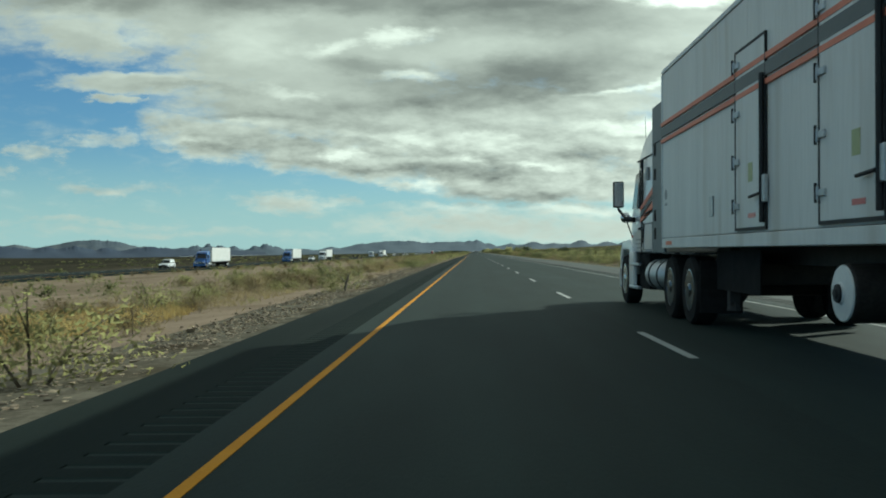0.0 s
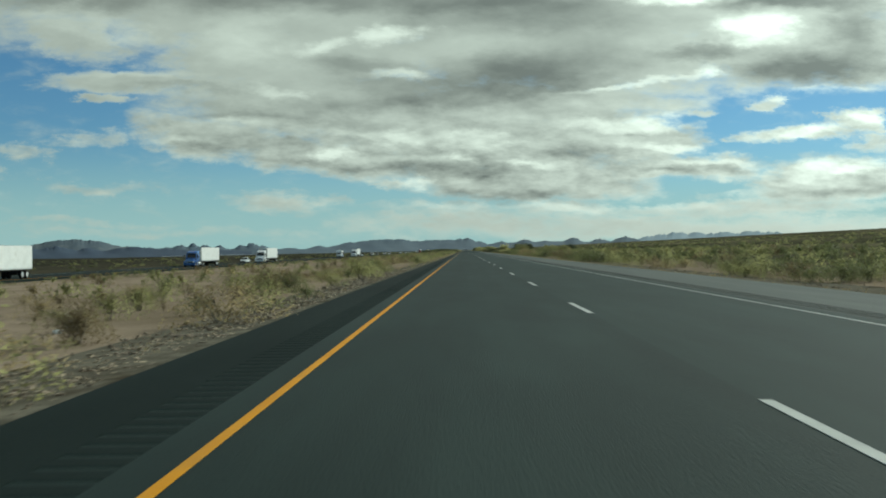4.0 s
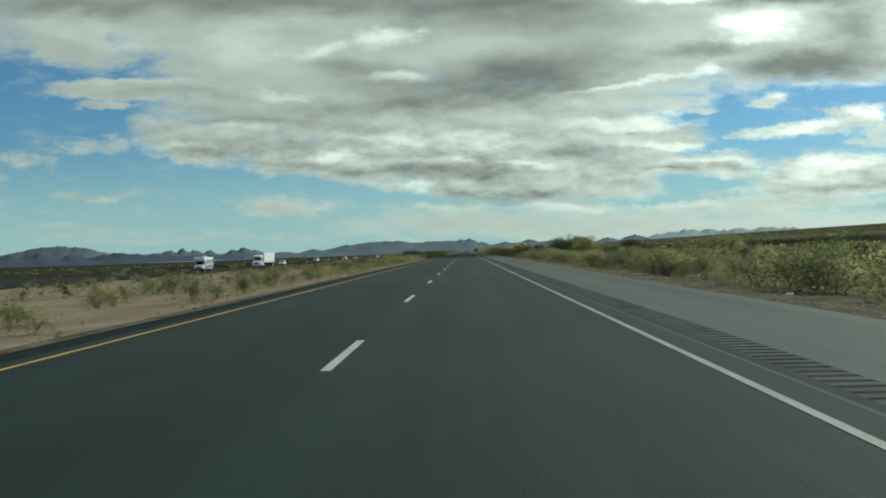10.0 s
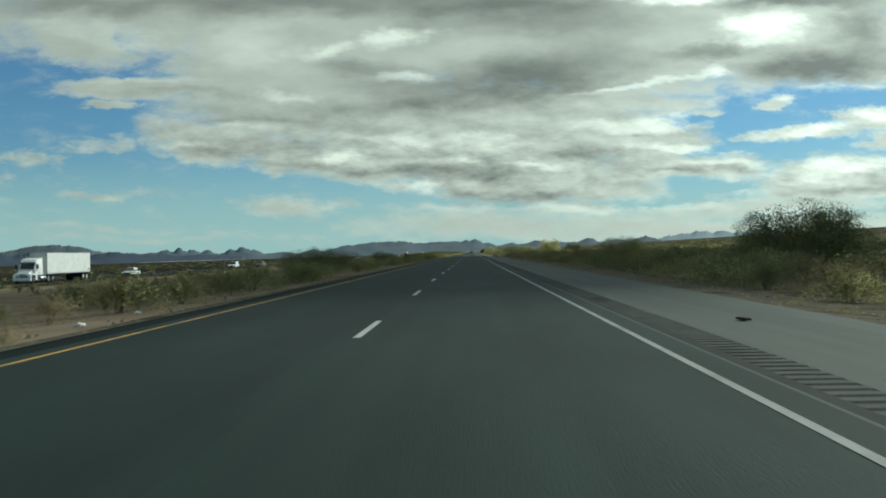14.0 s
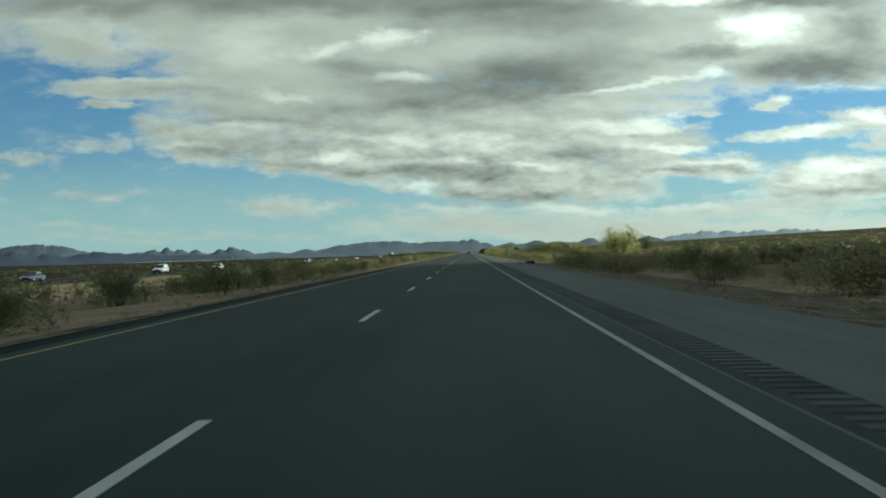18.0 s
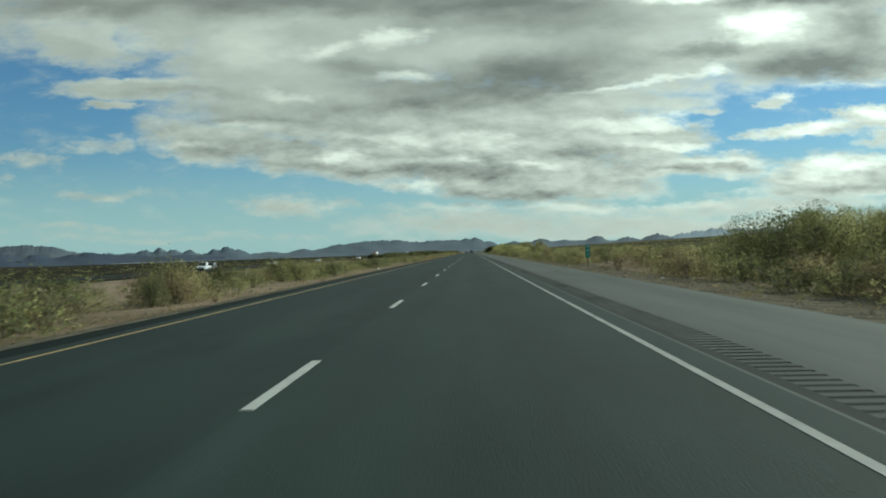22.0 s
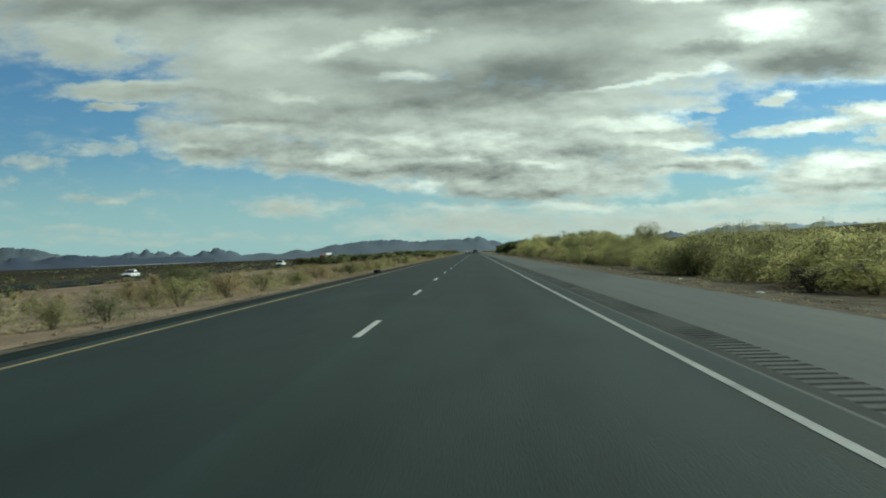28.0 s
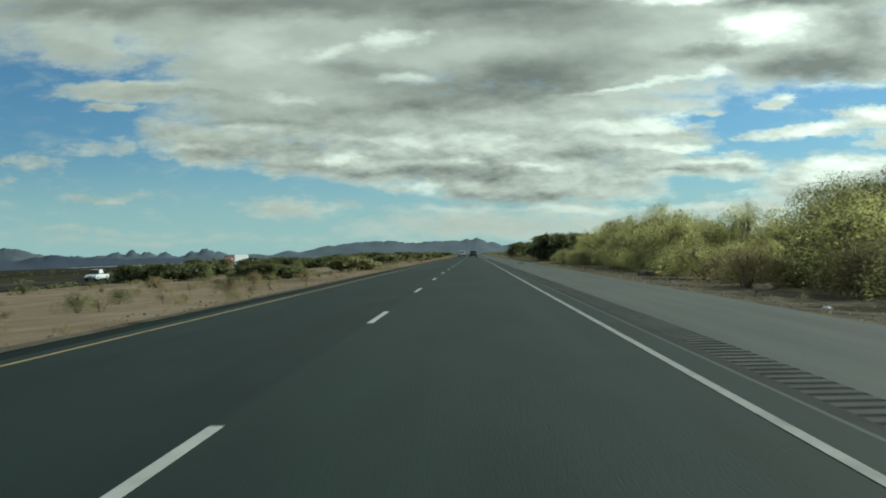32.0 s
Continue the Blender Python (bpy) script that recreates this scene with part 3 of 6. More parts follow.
# the other carriageway across the median
OZ = land(-60, 0) + 0.28
oy = spread((Y0, 60), (Y1, 1))


def bank(name, x0, x1, lift, mat, label, parent=None, thick=0.35):
    verts, faces = [], []
    for y in oy:
        verts += [(x0, y, OZ + lift - thick), (x0, y, OZ + lift), (x1, y, OZ + lift), (x1, y, OZ + lift - thick)]
    for j in range(len(oy) - 1):
        for i in range(4):
            k = (i + 1) % 4
            faces.append((j * 4 + i, j * 4 + k, j * 4 + 4 + k, j * 4 + 4 + i))
    ob = raw(name, verts, faces, mat, parent)
    return tagged(ob, label, "road", kind="structure") if not parent else tagged(ob, label)


opposite = bank("opposite_road", -66.5, -54.5, 0.0, TAR, "asphalt carriageway across the median")
bank("yellow_line", -56.1, -55.96, 0.005, YELLOW, "solid yellow edge line", opposite, 0.004)
bank("white_line", -63.5, -63.36, 0.005, EDGE_WHITE, "solid white edge line", opposite, 0.004)

# mountain ranges: (bearing, height) of the summits in thousandths of the distance, and the slope's half width
MID_Y, FAR = 545.0, 4250.0


def crest(x, tops, seed, rugged, high=1.0):
    h = 0.0
    for cx, hh, w in tops:
        d = abs(x - cx) / w
        if d < 1:
            h = max(h, hh * (1 - d) ** 1.25 * (1 + 0.5 * d) if w < 60 else hh * (1 - d ** 2.2))
    if h > 0:
        h *= 1 + rugged * (0.6 * noise.noise((x * 0.05, seed, 0.0)) + high * 0.8 * (0.30 - abs(noise.noise((x * 0.09, seed, 2.0)))) + high ** 4 * 0.7 * (0.28 - abs(noise.noise((x * 0.2, seed, 5.0)))))
    return h


def mountain_range(name, x0, x1, tops, mat, label, seed=1.0, rugged=0.35, far=FAR, base=-30.0):
    step, rows = 1.1, 12
    n = int((x1 - x0) / step) + 1
    verts, faces = [], []
    for i in range(n):
        for j in range(rows):
            k = j / (rows - 1)
            u = x0 + i * step
            away = far - 520 * (1 - k)
            skew = u + (1 - k) * 14 * noise.noise((u * 0.02, k * 1.5, seed + 3))
            wide = (1 - k) * 42
            top = sum(crest(skew + o * wide, tops, seed, rugged * k, k) for o in (-1, -0.5, 0, 0.5, 1)) / 5000 * far
            z = base + (1.1 - base) * k + max(top, 0.0) * k ** 1.6 * (1 + 0.55 * (1 - k) * noise.noise((u * 0.05 + k * 1.5, k * 3.0, seed + 5)))
            verts.append((u / 1000 * away, MID_Y + away, z))
    for i in range(n - 1):
        for j in range(rows - 1):
            a = i * rows + j
            faces.append((a, a + rows, a + rows + 1, a + 1))
    return tagged(raw(name, verts, faces, mat, smooth=True), label, "mountain range", kind="structure")


# the ranges look hazy only through their painted colours
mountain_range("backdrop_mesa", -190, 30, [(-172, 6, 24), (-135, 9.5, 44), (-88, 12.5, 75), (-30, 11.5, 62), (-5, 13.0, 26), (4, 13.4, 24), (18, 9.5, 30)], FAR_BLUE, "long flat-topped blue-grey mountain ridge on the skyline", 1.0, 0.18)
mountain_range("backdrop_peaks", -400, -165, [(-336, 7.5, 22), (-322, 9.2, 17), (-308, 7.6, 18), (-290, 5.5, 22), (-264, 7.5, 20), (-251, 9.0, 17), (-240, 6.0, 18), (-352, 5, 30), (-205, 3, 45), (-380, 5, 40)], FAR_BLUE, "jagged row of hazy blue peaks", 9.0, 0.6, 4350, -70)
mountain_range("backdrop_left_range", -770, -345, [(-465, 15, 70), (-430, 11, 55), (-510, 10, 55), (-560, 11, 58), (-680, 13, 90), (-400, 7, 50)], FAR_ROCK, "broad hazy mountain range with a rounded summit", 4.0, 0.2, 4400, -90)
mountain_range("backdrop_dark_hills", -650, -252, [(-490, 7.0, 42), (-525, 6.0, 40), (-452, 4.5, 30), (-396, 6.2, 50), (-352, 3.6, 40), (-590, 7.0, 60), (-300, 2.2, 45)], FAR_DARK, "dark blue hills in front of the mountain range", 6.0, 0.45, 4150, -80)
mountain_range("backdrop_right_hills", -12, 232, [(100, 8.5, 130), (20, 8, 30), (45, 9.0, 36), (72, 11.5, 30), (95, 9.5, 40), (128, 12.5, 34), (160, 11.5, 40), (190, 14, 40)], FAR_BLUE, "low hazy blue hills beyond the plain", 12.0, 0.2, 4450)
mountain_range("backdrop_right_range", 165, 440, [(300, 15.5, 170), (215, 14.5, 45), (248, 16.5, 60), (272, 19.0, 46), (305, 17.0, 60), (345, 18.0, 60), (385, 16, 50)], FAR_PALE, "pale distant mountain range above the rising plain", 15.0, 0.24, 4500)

# pale dry lake along the foot of the peaks
v, f = [], []
for i in range(60):
    u = -0.372 + i * 0.0021
    w = (0.25 + 0.75 * math.sin(math.pi * (i / 59) ** 0.8)) * (1 + 0.3 * noise.noise((i * 0.3, 2.0, 0)))
    for d in (0, 1):
        away = 3400 - (1 - d) * 260 * w
        v.append((u * away, MID_Y + away, land(u * away, MID_Y + away) + 1.0 + 1.3 * d * w))
    if i:
        f.append((2 * i - 2, 2 * i - 1, 2 * i + 1, 2 * i))
tagged(raw("dry_lake", v, f, SALT), "pale strip of dry lake bed", "dry lake", kind="structure")

# a low cumulus bank between the sun and the middle stretch of the road, out of sight above the desert
CLOUD = material("cloud_vapour", (0.86, 0.87, 0.88), (0.92, 0.93, 0.94), 1.0, 0.01, 0.05, 0.0, gloss=0.0)


def cumulus(x, y, z, wide, long, count, seed):
    rng = np.random.default_rng(seed)
    bm = bmesh.new()
    for k in range(count):
        a, r = rng.uniform(0, 6.283), math.sqrt(rng.uniform(0, 1))
        near = 1 - r
        bmesh.ops.create_icosphere(bm, subdivisions=2, radius=1.0, matrix=Matrix.LocRotScale(
            (wide * r * math.cos(a), long * r * math.sin(a), 26 * near * rng.uniform(0, 1)), None, (16 + 34 * near, 16 + 34 * near, 7 + 20 * near)))
    for p in bm.verts:
        p.co += Vector((noise.noise(p.co * 0.06), noise.noise(p.co * 0.06 + Vector((9, 0, 0))), 0.5 * noise.noise(p.co * 0.08))) * 9
    ob = link("backdrop_cloud", bm, CLOUD, smooth=True)
    ob.location = (x, y, z)
    return tagged(ob, "grey-white cumulus bank above the desert", "cloud", kind="structure")


CLOUD_Z = 700.0
cumulus(46 + SUN_WAY.x / SUN_WAY.z * CLOUD_Z, 588 + SUN_WAY.y / SUN_WAY.z * CLOUD_Z, CLOUD_Z, 54, 106, 120, 5)
cumulus(-22 + SUN_WAY.x / SUN_WAY.z * CLOUD_Z, 492 + SUN_WAY.y / SUN_WAY.z * CLOUD_Z, CLOUD_Z - 20, 12, 26, 14, 8)

# ---------------------------------------------------------------- vehicles


def wheel(root, x, y, z, r, width, out, rim=ALLOY, name="wheel"):
    """A wheel with a tyre and a dished rim; out is the side that the rim faces, -1 or 1."""
    w = out * width / 2
    tyre = part("tyre", lathe([(r * 0.62, -w), (r * 0.93, -w), (r, -w * 0.7), (r, w * 0.7), (r * 0.93, w), (r * 0.62, w), (r * 0.6, w * 0.6)], 28, "X", (x, y, z)), BLACK, root, smooth=False)
    disc = part("rim", lathe([(r * 0.61, w * 0.98), (r * 0.57, w * 1.0), (r * 0.52, w * 0.75), (r * 0.30, w * 0.62), (r * 0.24, w * 0.95), (r * 0.10, w * 1.1)], 24, "X", (x, y, z)), rim, tyre, "bright metal rim")
    for k in range(8):
        a = math.pi * k / 4 + 0.2
        part("rim_hole", lathe([(r * 0.055, w * 0.70), (r * 0.055, w * 0.71)], 8, "X", (x, y + r * 0.42 * math.cos(a), z + r * 0.42 * math.sin(a))), TRIM, tyre)
    return tyre


def semi(m, label, cab_paint, trailer_paint, group="", decorated=False, length=14.6, rim=ALLOY):
    """A tractor with a box trailer; the front bumper stands over the origin, and it faces +y."""
    root = thing("semi_truck", m, label, "truck", group)
    w = 1.26
    # trailer
    t0, t1, zb, zt = -4.82, -4.82 - length, 1.14, 4.12
    trailer = part("trailer_body", box(-w, w, t1, t0, zb + 0.16, zt - 0.07, 0.02), trailer_paint, root, "white box trailer with ribbed panels")
    part("bottom_rail", box(-w - 0.015, w + 0.015, t1, t0, zb, zb + 0.155, 0.012), GRIMY if decorated else ALLOY, root, "grimy pale bottom rail")
    part("top_rail", box(-w - 0.015, w + 0.015, t1, t0, zt - 0.07, zt, 0.015), ALLOY, root, "dull aluminium top rail")
    for y in (t0 + 0.012, t1 - 0.012):
        part("corner_post", box(-w - 0.01, -w + 0.07, y - 0.04, y + 0.04, zb + 0.16, zt - 0.07, 0.01), ALLOY, trailer)
        part("corner_post", box(w - 0.07, w + 0.01, y - 0.04, y + 0.04, zb + 0.16, zt - 0.07, 0.01), ALLOY, trailer)
    for k in range(1, int(length / 1.22)):
        y = t0 - 1.22 * k
        for x in (-w, w):
            part("panel_seam", box(x - 0.0015, x + 0.0015, y - 0.005, y + 0.005, zb + 0.18, zt - 0.1), trailer_paint, trailer)
    if decorated:
        for z0, z1, mat, nm in ((2.895, 2.955, ORANGE, "orange_stripe"), (2.99, 3.14, STRIPE, "dark_stripe"), (3.175, 3.235, ORANGE, "orange_stripe")):
            part(nm, box(-w - 0.027, -w - 0.001, t1, t0, z0, z1), mat, trailer)
        # side doors with hinges, lock rods and gaskets
        for y0, y1, top in ((-10.41, -9.28, 3.45), (-13.36, -12.01, 3.62)):
            door = part("side_door", box(-w - 0.022, -w - 0.004, y0, y1, 1.36, top, 0.006), trailer_paint, root, "white side door with worn edges")
            for a, b, c, d in ((y0 - 0.03, y0, 1.33, top + 0.03), (y1, y1 + 0.03, 1.33, top + 0.03), (y0, y1, 1.325, 1.36), (y0, y1, top, top + 0.03)):
                part("gasket", box(-w - 0.0275, -w - 0.002, a, b, c, d), TRIM, door)
            for z in (1.62, 2.15, 2.72, 3.3):
                bm = box(-w - 0.045, -w - 0.012, y1 - 0.16, y1 + 0.07, z - 0.035, z + 0.035, 0.008)
                rod((-w - 0.04, y1 + 0.02, z - 0.06), (-w - 0.04, y1 + 0.02, z + 0.06), 0.022, sides=8, bm=bm)
                part("hinge", bm, ALLOY, door)
                part("hinge_pin", rod((-w - 0.055, y1 + 0.02, z - 0.09), (-w - 0.055, y1 + 0.02, z + 0.09), 0.014), TRIM, door)
            part("lock_rod", rod((-w - 0.05, y0 + 0.03, 1.4), (-w - 0.05, y0 + 0.03, top - 0.42), 0.030), TRIM, door, "black vertical lock rod")
            bm = box(-w - 0.06, -w - 0.01, y0 - 0.08, y0 + 0.12, 1.62, 1.92, 0.012)
            part("lock_plate", bm, ALLOY, door)
            part("lock_handle", rod((-w - 0.07, y0 + 0.05, 1.72), (-w - 0.07, y0 + 0.42, 1.70), 0.018), TRIM, door, "black door handle")
            part("label_plate", box(-w - 0.026, -w - 0.022, y0 + 0.45, y0 + 0.62, 1.88, 2.10), LIME, door, "faded yellow-green label")
            part("warning_label", box(-w - 0.026, -w - 0.022, y0 + 0.35, y0 + 0.62, 1.47, 1.52), LAMP_RED, door, "small faded red label")
        part("vent_plate", box(-w - 0.02, -w - 0.004, -8.16, -7.98, 1.55, 1.82, 0.006), ALLOY, trailer, "small grey vent plate")
        part("round_mark", lathe([(0.085, -0.004), (0.085, 0.004)], 20, "X", (-w - 0.002, -5.1, 2.02)), SHADEGREY, trailer, "faded round grey mark")
        part("faded_bar", box(-w - 0.004, -w + 0.002, -5.2, -5.0, 1.84, 1.88), SHADEGREY, trailer)
        part("reflector_tape", box(-w - 0.018, -w - 0.014, -5.6, -5.15, 1.19, 1.25), ORANGE, trailer, "orange-red reflector strip")
    # trailer running gear
    part("frame_rail", box(-0.55, -0.4, t1 + 0.3, t0 - 0.9, 0.92, 1.14), FRAME, root)
    part("frame_rail", box(0.4, 0.55, t1 + 0.3, t0 - 0.9, 0.92, 1.14), FRAME, root)
    for x in (-0.9, 0.9):
        bm = box(x - 0.07, x + 0.07, t0 - 3.05, t0 - 2.9, 0.35, 1.14, 0.01)
        rod((x, t0 - 2.98, 0.28), (x, t0 - 2.98, 0.45), 0.1, 0.06, bm=bm)
        rod((x, t0 - 2.98, 0.8), (x * 0.4, t0 - 3.7, 1.1), 0.03, bm=bm)
        part("landing_leg", bm, FRAME, root)
    if decorated:
        drum = part("side_tank", lathe([(0.05, 0.62), (0.25, 0.62), (0.26, 0.6), (0.26, -0.6), (0.25, -0.62), (0.05, -0.62)], 28, "X", (-0.62, -12.46, 0.72)), FRAME, root, "dark drum slung crosswise under the trailer")
        part("end_disc", lathe([(0.248, -0.626), (0.24, -0.64), (0.1, -0.65), (0.09, -0.67), (0.03, -0.68)], 28, "X", (-0.62, -12.46, 0.72)), WHITE, drum, "pale metal end disc")
        part("hub", lathe([(0.085, -0.672), (0.08, -0.69), (0.045, -0.695), (0.04, -0.71), (0.01, -0.712)], 20, "X", (-0.62, -12.46, 0.72)), TRIM, drum, "dark hub in the end disc")
        for x in (-0.7, -0.3):
            part("hanger", box(x - 0.03, x + 0.03, -12.74, -12.70, 0.7, 1.14), FRAME, root)
        # black panel added where only dark shade lies under the trailer
        part("underside_shade_panel", box(-1.0, -0.98, -9.3, -7.3, 0.55, 1.1), BLACK, root, "black panel standing in for the shade under the trailer")
    for y in (t1 + 1.3, t1 + 2.55):
        for x, o in ((-w + 0.17, -1), (w - 0.17, 1)):
            wheel(root, x, y, 0.51, 0.51, 0.32, o, rim)
        part("axle", rod((-1.0, y, 0.51), (1.0, y, 0.51), 0.07), FRAME, root)
        part("spring_hanger", box(-0.55, 0.55, y - 0.1, y + 0.1, 0.5, 0.95), FRAME, root)
    part("rear_bumper", box(-1.1, 1.1, t1, t1 + 0.1, 0.5, 0.62, 0.01), FRAME, root)
    part("rear_door", box(-w + 0.05, w - 0.05, t1 - 0.02, t1 + 0.01, zb + 0.2, zt - 0.12, 0.01), trailer_paint, root, "white rear doors")
    # tractor
    part("chassis", box(-0.5, 0.5, -7.7, -0.6, 0.62, 0.98, 0.02), FRAME, root)
    for y in (-5.25, -6.6):
        for x, o in ((-w + 0.20, -1), (w - 0.20, 1)):
            wheel(root, x, y, 0.51, 0.51, 0.34, o, DARKRIM if decorated else CHROME)
        part("axle", rod((-1.0, y, 0.51), (1.0, y, 0.51), 0.09), FRAME, root)
        part("mudguard", box(-w, -w + 0.5, y - 0.5, y + 0.5, 1.04, 1.07, 0.01), TRIM, root)
    for x, o in ((-w + 0.17, -1), (w - 0.17, 1)):
        wheel(root, x, -0.78, 0.51, 0.51, 0.30, o, CHROME)
    part("front_axle", rod((-1.0, -0.78, 0.51), (1.0, -0.78, 0.51), 0.08), FRAME, root)
    cab = part("cab", hull([(-3.70, 1.06), (-1.50, 1.06), (-1.34, 1.5), (-1.38, 1.85), (-1.76, 2.68), (-1.74, 2.86), (-1.96, 3.04), (-2.34, 3.22), (-2.96, 3.36), (-3.70, 3.42)], -1.2, 1.2, 0.08, 2.0, 0.06), cab_paint, root, "painted cab with a raked sleeper roof", True)
    part("hood", hull([(-1.5, 0.85), (-1.45, 0.85), (-1.32, 1.08), (-0.25, 1.08), (-0.06, 1.0), (-0.02, 1.2), (-0.25, 1.45), (-1.5, 1.76)], -0.98, 0.98, 0.25, 1.1, 0.05), cab_paint, root, "sloping painted hood", True)
    for x0, x1 in ((-1.22, -0.9), (0.9, 1.22)):
        part("fender", hull([(-1.55, 0.62), (-1.42, 0.62), (-1.36, 0.95), (-1.12, 1.12), (-0.44, 1.12), (-0.20, 0.92), (-0.14, 0.55), (0.0, 0.55), (-0.03, 1.0), (-0.3, 1.28), (-1.2, 1.34), (-1.5, 1.2)], x0, x1, 0.0, None, 0.02), cab_paint, root)
    part("bumper", box(-1.22, 1.22, -0.22, 0.08, 0.3, 0.78, 0.05), cab_paint, root)
    grille = part("grille", box(-0.5, 0.5, -0.06, 0.0, 0.85, 1.22, 0.02), TRIM, root, "dark grille")
    for k in range(6):
        part("grille_bar", box(-0.48, 0.48, 0.0, 0.015, 0.88 + 0.055 * k, 0.9 + 0.055 * k), CHROME, grille)
    for x in (-0.86, 0.86):
        part("headlight", box(x - 0.17, x + 0.17, -0.16, -0.02, 0.92, 1.12, 0.04), LAMP_CLEAR, root, "clear headlight")
    # glass
    for x, o in ((-1.2, -1), (1.2, 1)):
        bm = bmesh.new()
        pts = [(-1.56, 1.94), (-1.86, 2.60), (-2.26, 2.64), (-2.34, 1.92)]
        inner = [bm.verts.new((x + o * 0.008 - o * 0.08 * max(0.0, z - 2.0) / 1.72, y, z)) for y, z in pts]
        bm.faces.new(inner)
        ret = bmesh.ops.extrude_face_region(bm, geom=bm.faces[:])
        for v in ret["geom"]:
            if isinstance(v, bmesh.types.BMVert):
                v.co.x += o * 0.012
        part("side_window", bm, GLASS, root, "dark side window")
        part("door_seam", box(x - 0.006, x + 0.006, -2.50, -2.488, 1.08, 2.02), TRIM, root)
        part("door_handle", box(x - 0.03, x + 0.03, -2.44, -2.28, 1.5, 1.55, 0.01), TRIM, root, "black door handle")
        part("step", box(x - 0.02 if o > 0 else x - 0.08, x + 0.08 if o > 0 else x + 0.02, -2.45, -1.5, 0.35, 0.41, 0.02), ALLOY, root, "metal entry step")
        part("step", box(x - 0.02 if o > 0 else x - 0.06, x + 0.06 if o > 0 else x + 0.02, -2.45, -1.5, 0.80, 0.86, 0.02), ALLOY, root, "metal entry step")
        part("step_panel", box(x - 0.05, x + 0.03, -1.84, -1.34, 0.40, 1.08, 0.03), cab_paint, root)
        part("side_extender", box(x - 0.02, x + 0.02, -4.76, -3.71, 1.06, 3.66, 0.01), CHARCOAL, root, "dark grey side extender panel behind the sleeper")
        # fuel tank with straps
        tank = part("fuel_tank", lathe([(0.2, -4.62), (0.285, -4.57), (0.285, -2.98), (0.2, -2.93)], 28, "Y", (x * 0.78, 0, 0.66)), ALLOY, root, "cylindrical dull metal fuel tank", True)
        for y in (-4.1, -3.35):
            part("tank_strap", lathe([(0.292, y - 0.035), (0.297, y - 0.035), (0.297, y + 0.035), (0.292, y + 0.035)], 28, "Y", (x * 0.78, 0, 0.66)), TRIM, tank)
        # mirrors
        arm = rod((x, -1.66, 1.72), (x + o * 0.14, -1.52, 1.74), 0.06, 0.05)
        rod((x + o * 0.13, -1.52, 1.74), (x + o * 0.26, -1.34, 1.95), 0.03, bm=arm)
        rod((x + o * 0.26, -1.34, 1.93), (x + o * 0.26, -1.34, 2.46), 0.02, bm=arm)
        mirror = part("mirror_arm", arm, TRIM, root, "black mirror bracket")
        part("mirror_head", box(x + o * 0.26 - 0.11, x + o * 0.26 + 0.11, -1.39, -1.27, 1.98, 2.52, 0.035), TRIM, mirror, "tall black mirror head")
        part("mirror_glass", box(x + o * 0.26 - 0.09, x + o * 0.26 + 0.09, -1.396, -1.39, 2.01, 2.49), CHROME, mirror, "mirror glass")
        hood_arm = part("hood_mirror_arm", rod((x * 0.85, -0.6, 1.30), (x * 1.0, -0.65, 1.78), 0.015), TRIM, root)
        part("hood_mirror", lathe([(0.02, -0.84), (0.1, -0.83), (0.115, -0.76), (0.06, -0.70)], 16, "Y", (x * 1.0, 0.1, 1.8)), CHROME, hood_arm, "round convex hood mirror", True)
    bm = bmesh.new()
    v = [bm.verts.new(p) for p in ((-0.98, -1.375, 1.89), (0.98, -1.375, 1.89), (0.9, -1.72, 2.62), (-0.9, -1.72, 2.62))]
    bm.faces.new(v)
    ret = bmesh.ops.extrude_face_region(bm, geom=bm.faces[:])
    for g in ret["geom"]:
        if isinstance(g, bmesh.types.BMVert):
            g.co.y += 0.02
    part("windscreen", bm, GLASS, root, "dark windscreen")
    part("sun_visor", box(-1.08, 1.08, -1.86, -1.56, 2.68, 2.80, 0.035), TRIM, root, "dark sun visor")
    for k in range(5):
        part("roof_marker", box(-0.62 + 0.3 * k, -0.54 + 0.3 * k, -2.12, -2.04, 3.09, 3.15, 0.01), LAMP_RED, root)
    if decorated:
        part("antenna", rod((-1.05, -2.2, 3.0), (-1.06, -2.18, 3.72), 0.006, 0.003, 6), TRIM, root, "thin whip antenna")
        for mat, front, rear in ((ORANGE, (1.64, 1.70), (1.87, 2.00)), (STRIPE, (1.73, 1.83), (2.04, 2.12)), (ORANGE, (1.85, 1.93), (2.15, 2.28))):
            bm = bmesh.new()
            q = [bm.verts.new((-1.206 + 0.045 * max(0.0, z - 2.0), y, z)) for y, z in ((-3.69, rear[0]), (-3.69, rear[1]), (-2.41, front[1]), (-2.41, front[0]))]
            bm.faces.new(q)
            ret = bmesh.ops.extrude_face_region(bm, geom=bm.faces[:])
            for g in ret["geom"]:
                if isinstance(g, bmesh.types.BMVert):
                    g.co.x -= 0.004
            part("cab_stripe", bm, mat, root)
        for a, b, c, d in ((-3.62, -3.612, 1.12, 1.60), (-2.72, -2.712, 1.12, 1.60), (-3.62, -2.712, 1.115, 1.123), (-3.62, -2.712, 1.60, 1.608), (-3.69, -1.75, 1.065, 1.075), (-2.52, -2.512, 1.1, 2.86)):
            part("panel_joint", box(-1.2065, -1.16, a, b, c, d), TRIM, root)
        part("roof_seam", box(-1.160, -1.10, -3.70, -1.80, 2.865, 2.885), TRIM, root, "dark seam under the roof fairing")
        for z in (1.30, 1.62, 2.35, 2.78):
            part("extender_slot", box(-1.224, -1.215, -4.05, -3.88, z, z + 0.20, 0.004), BLACK, root, "black rubber latch")
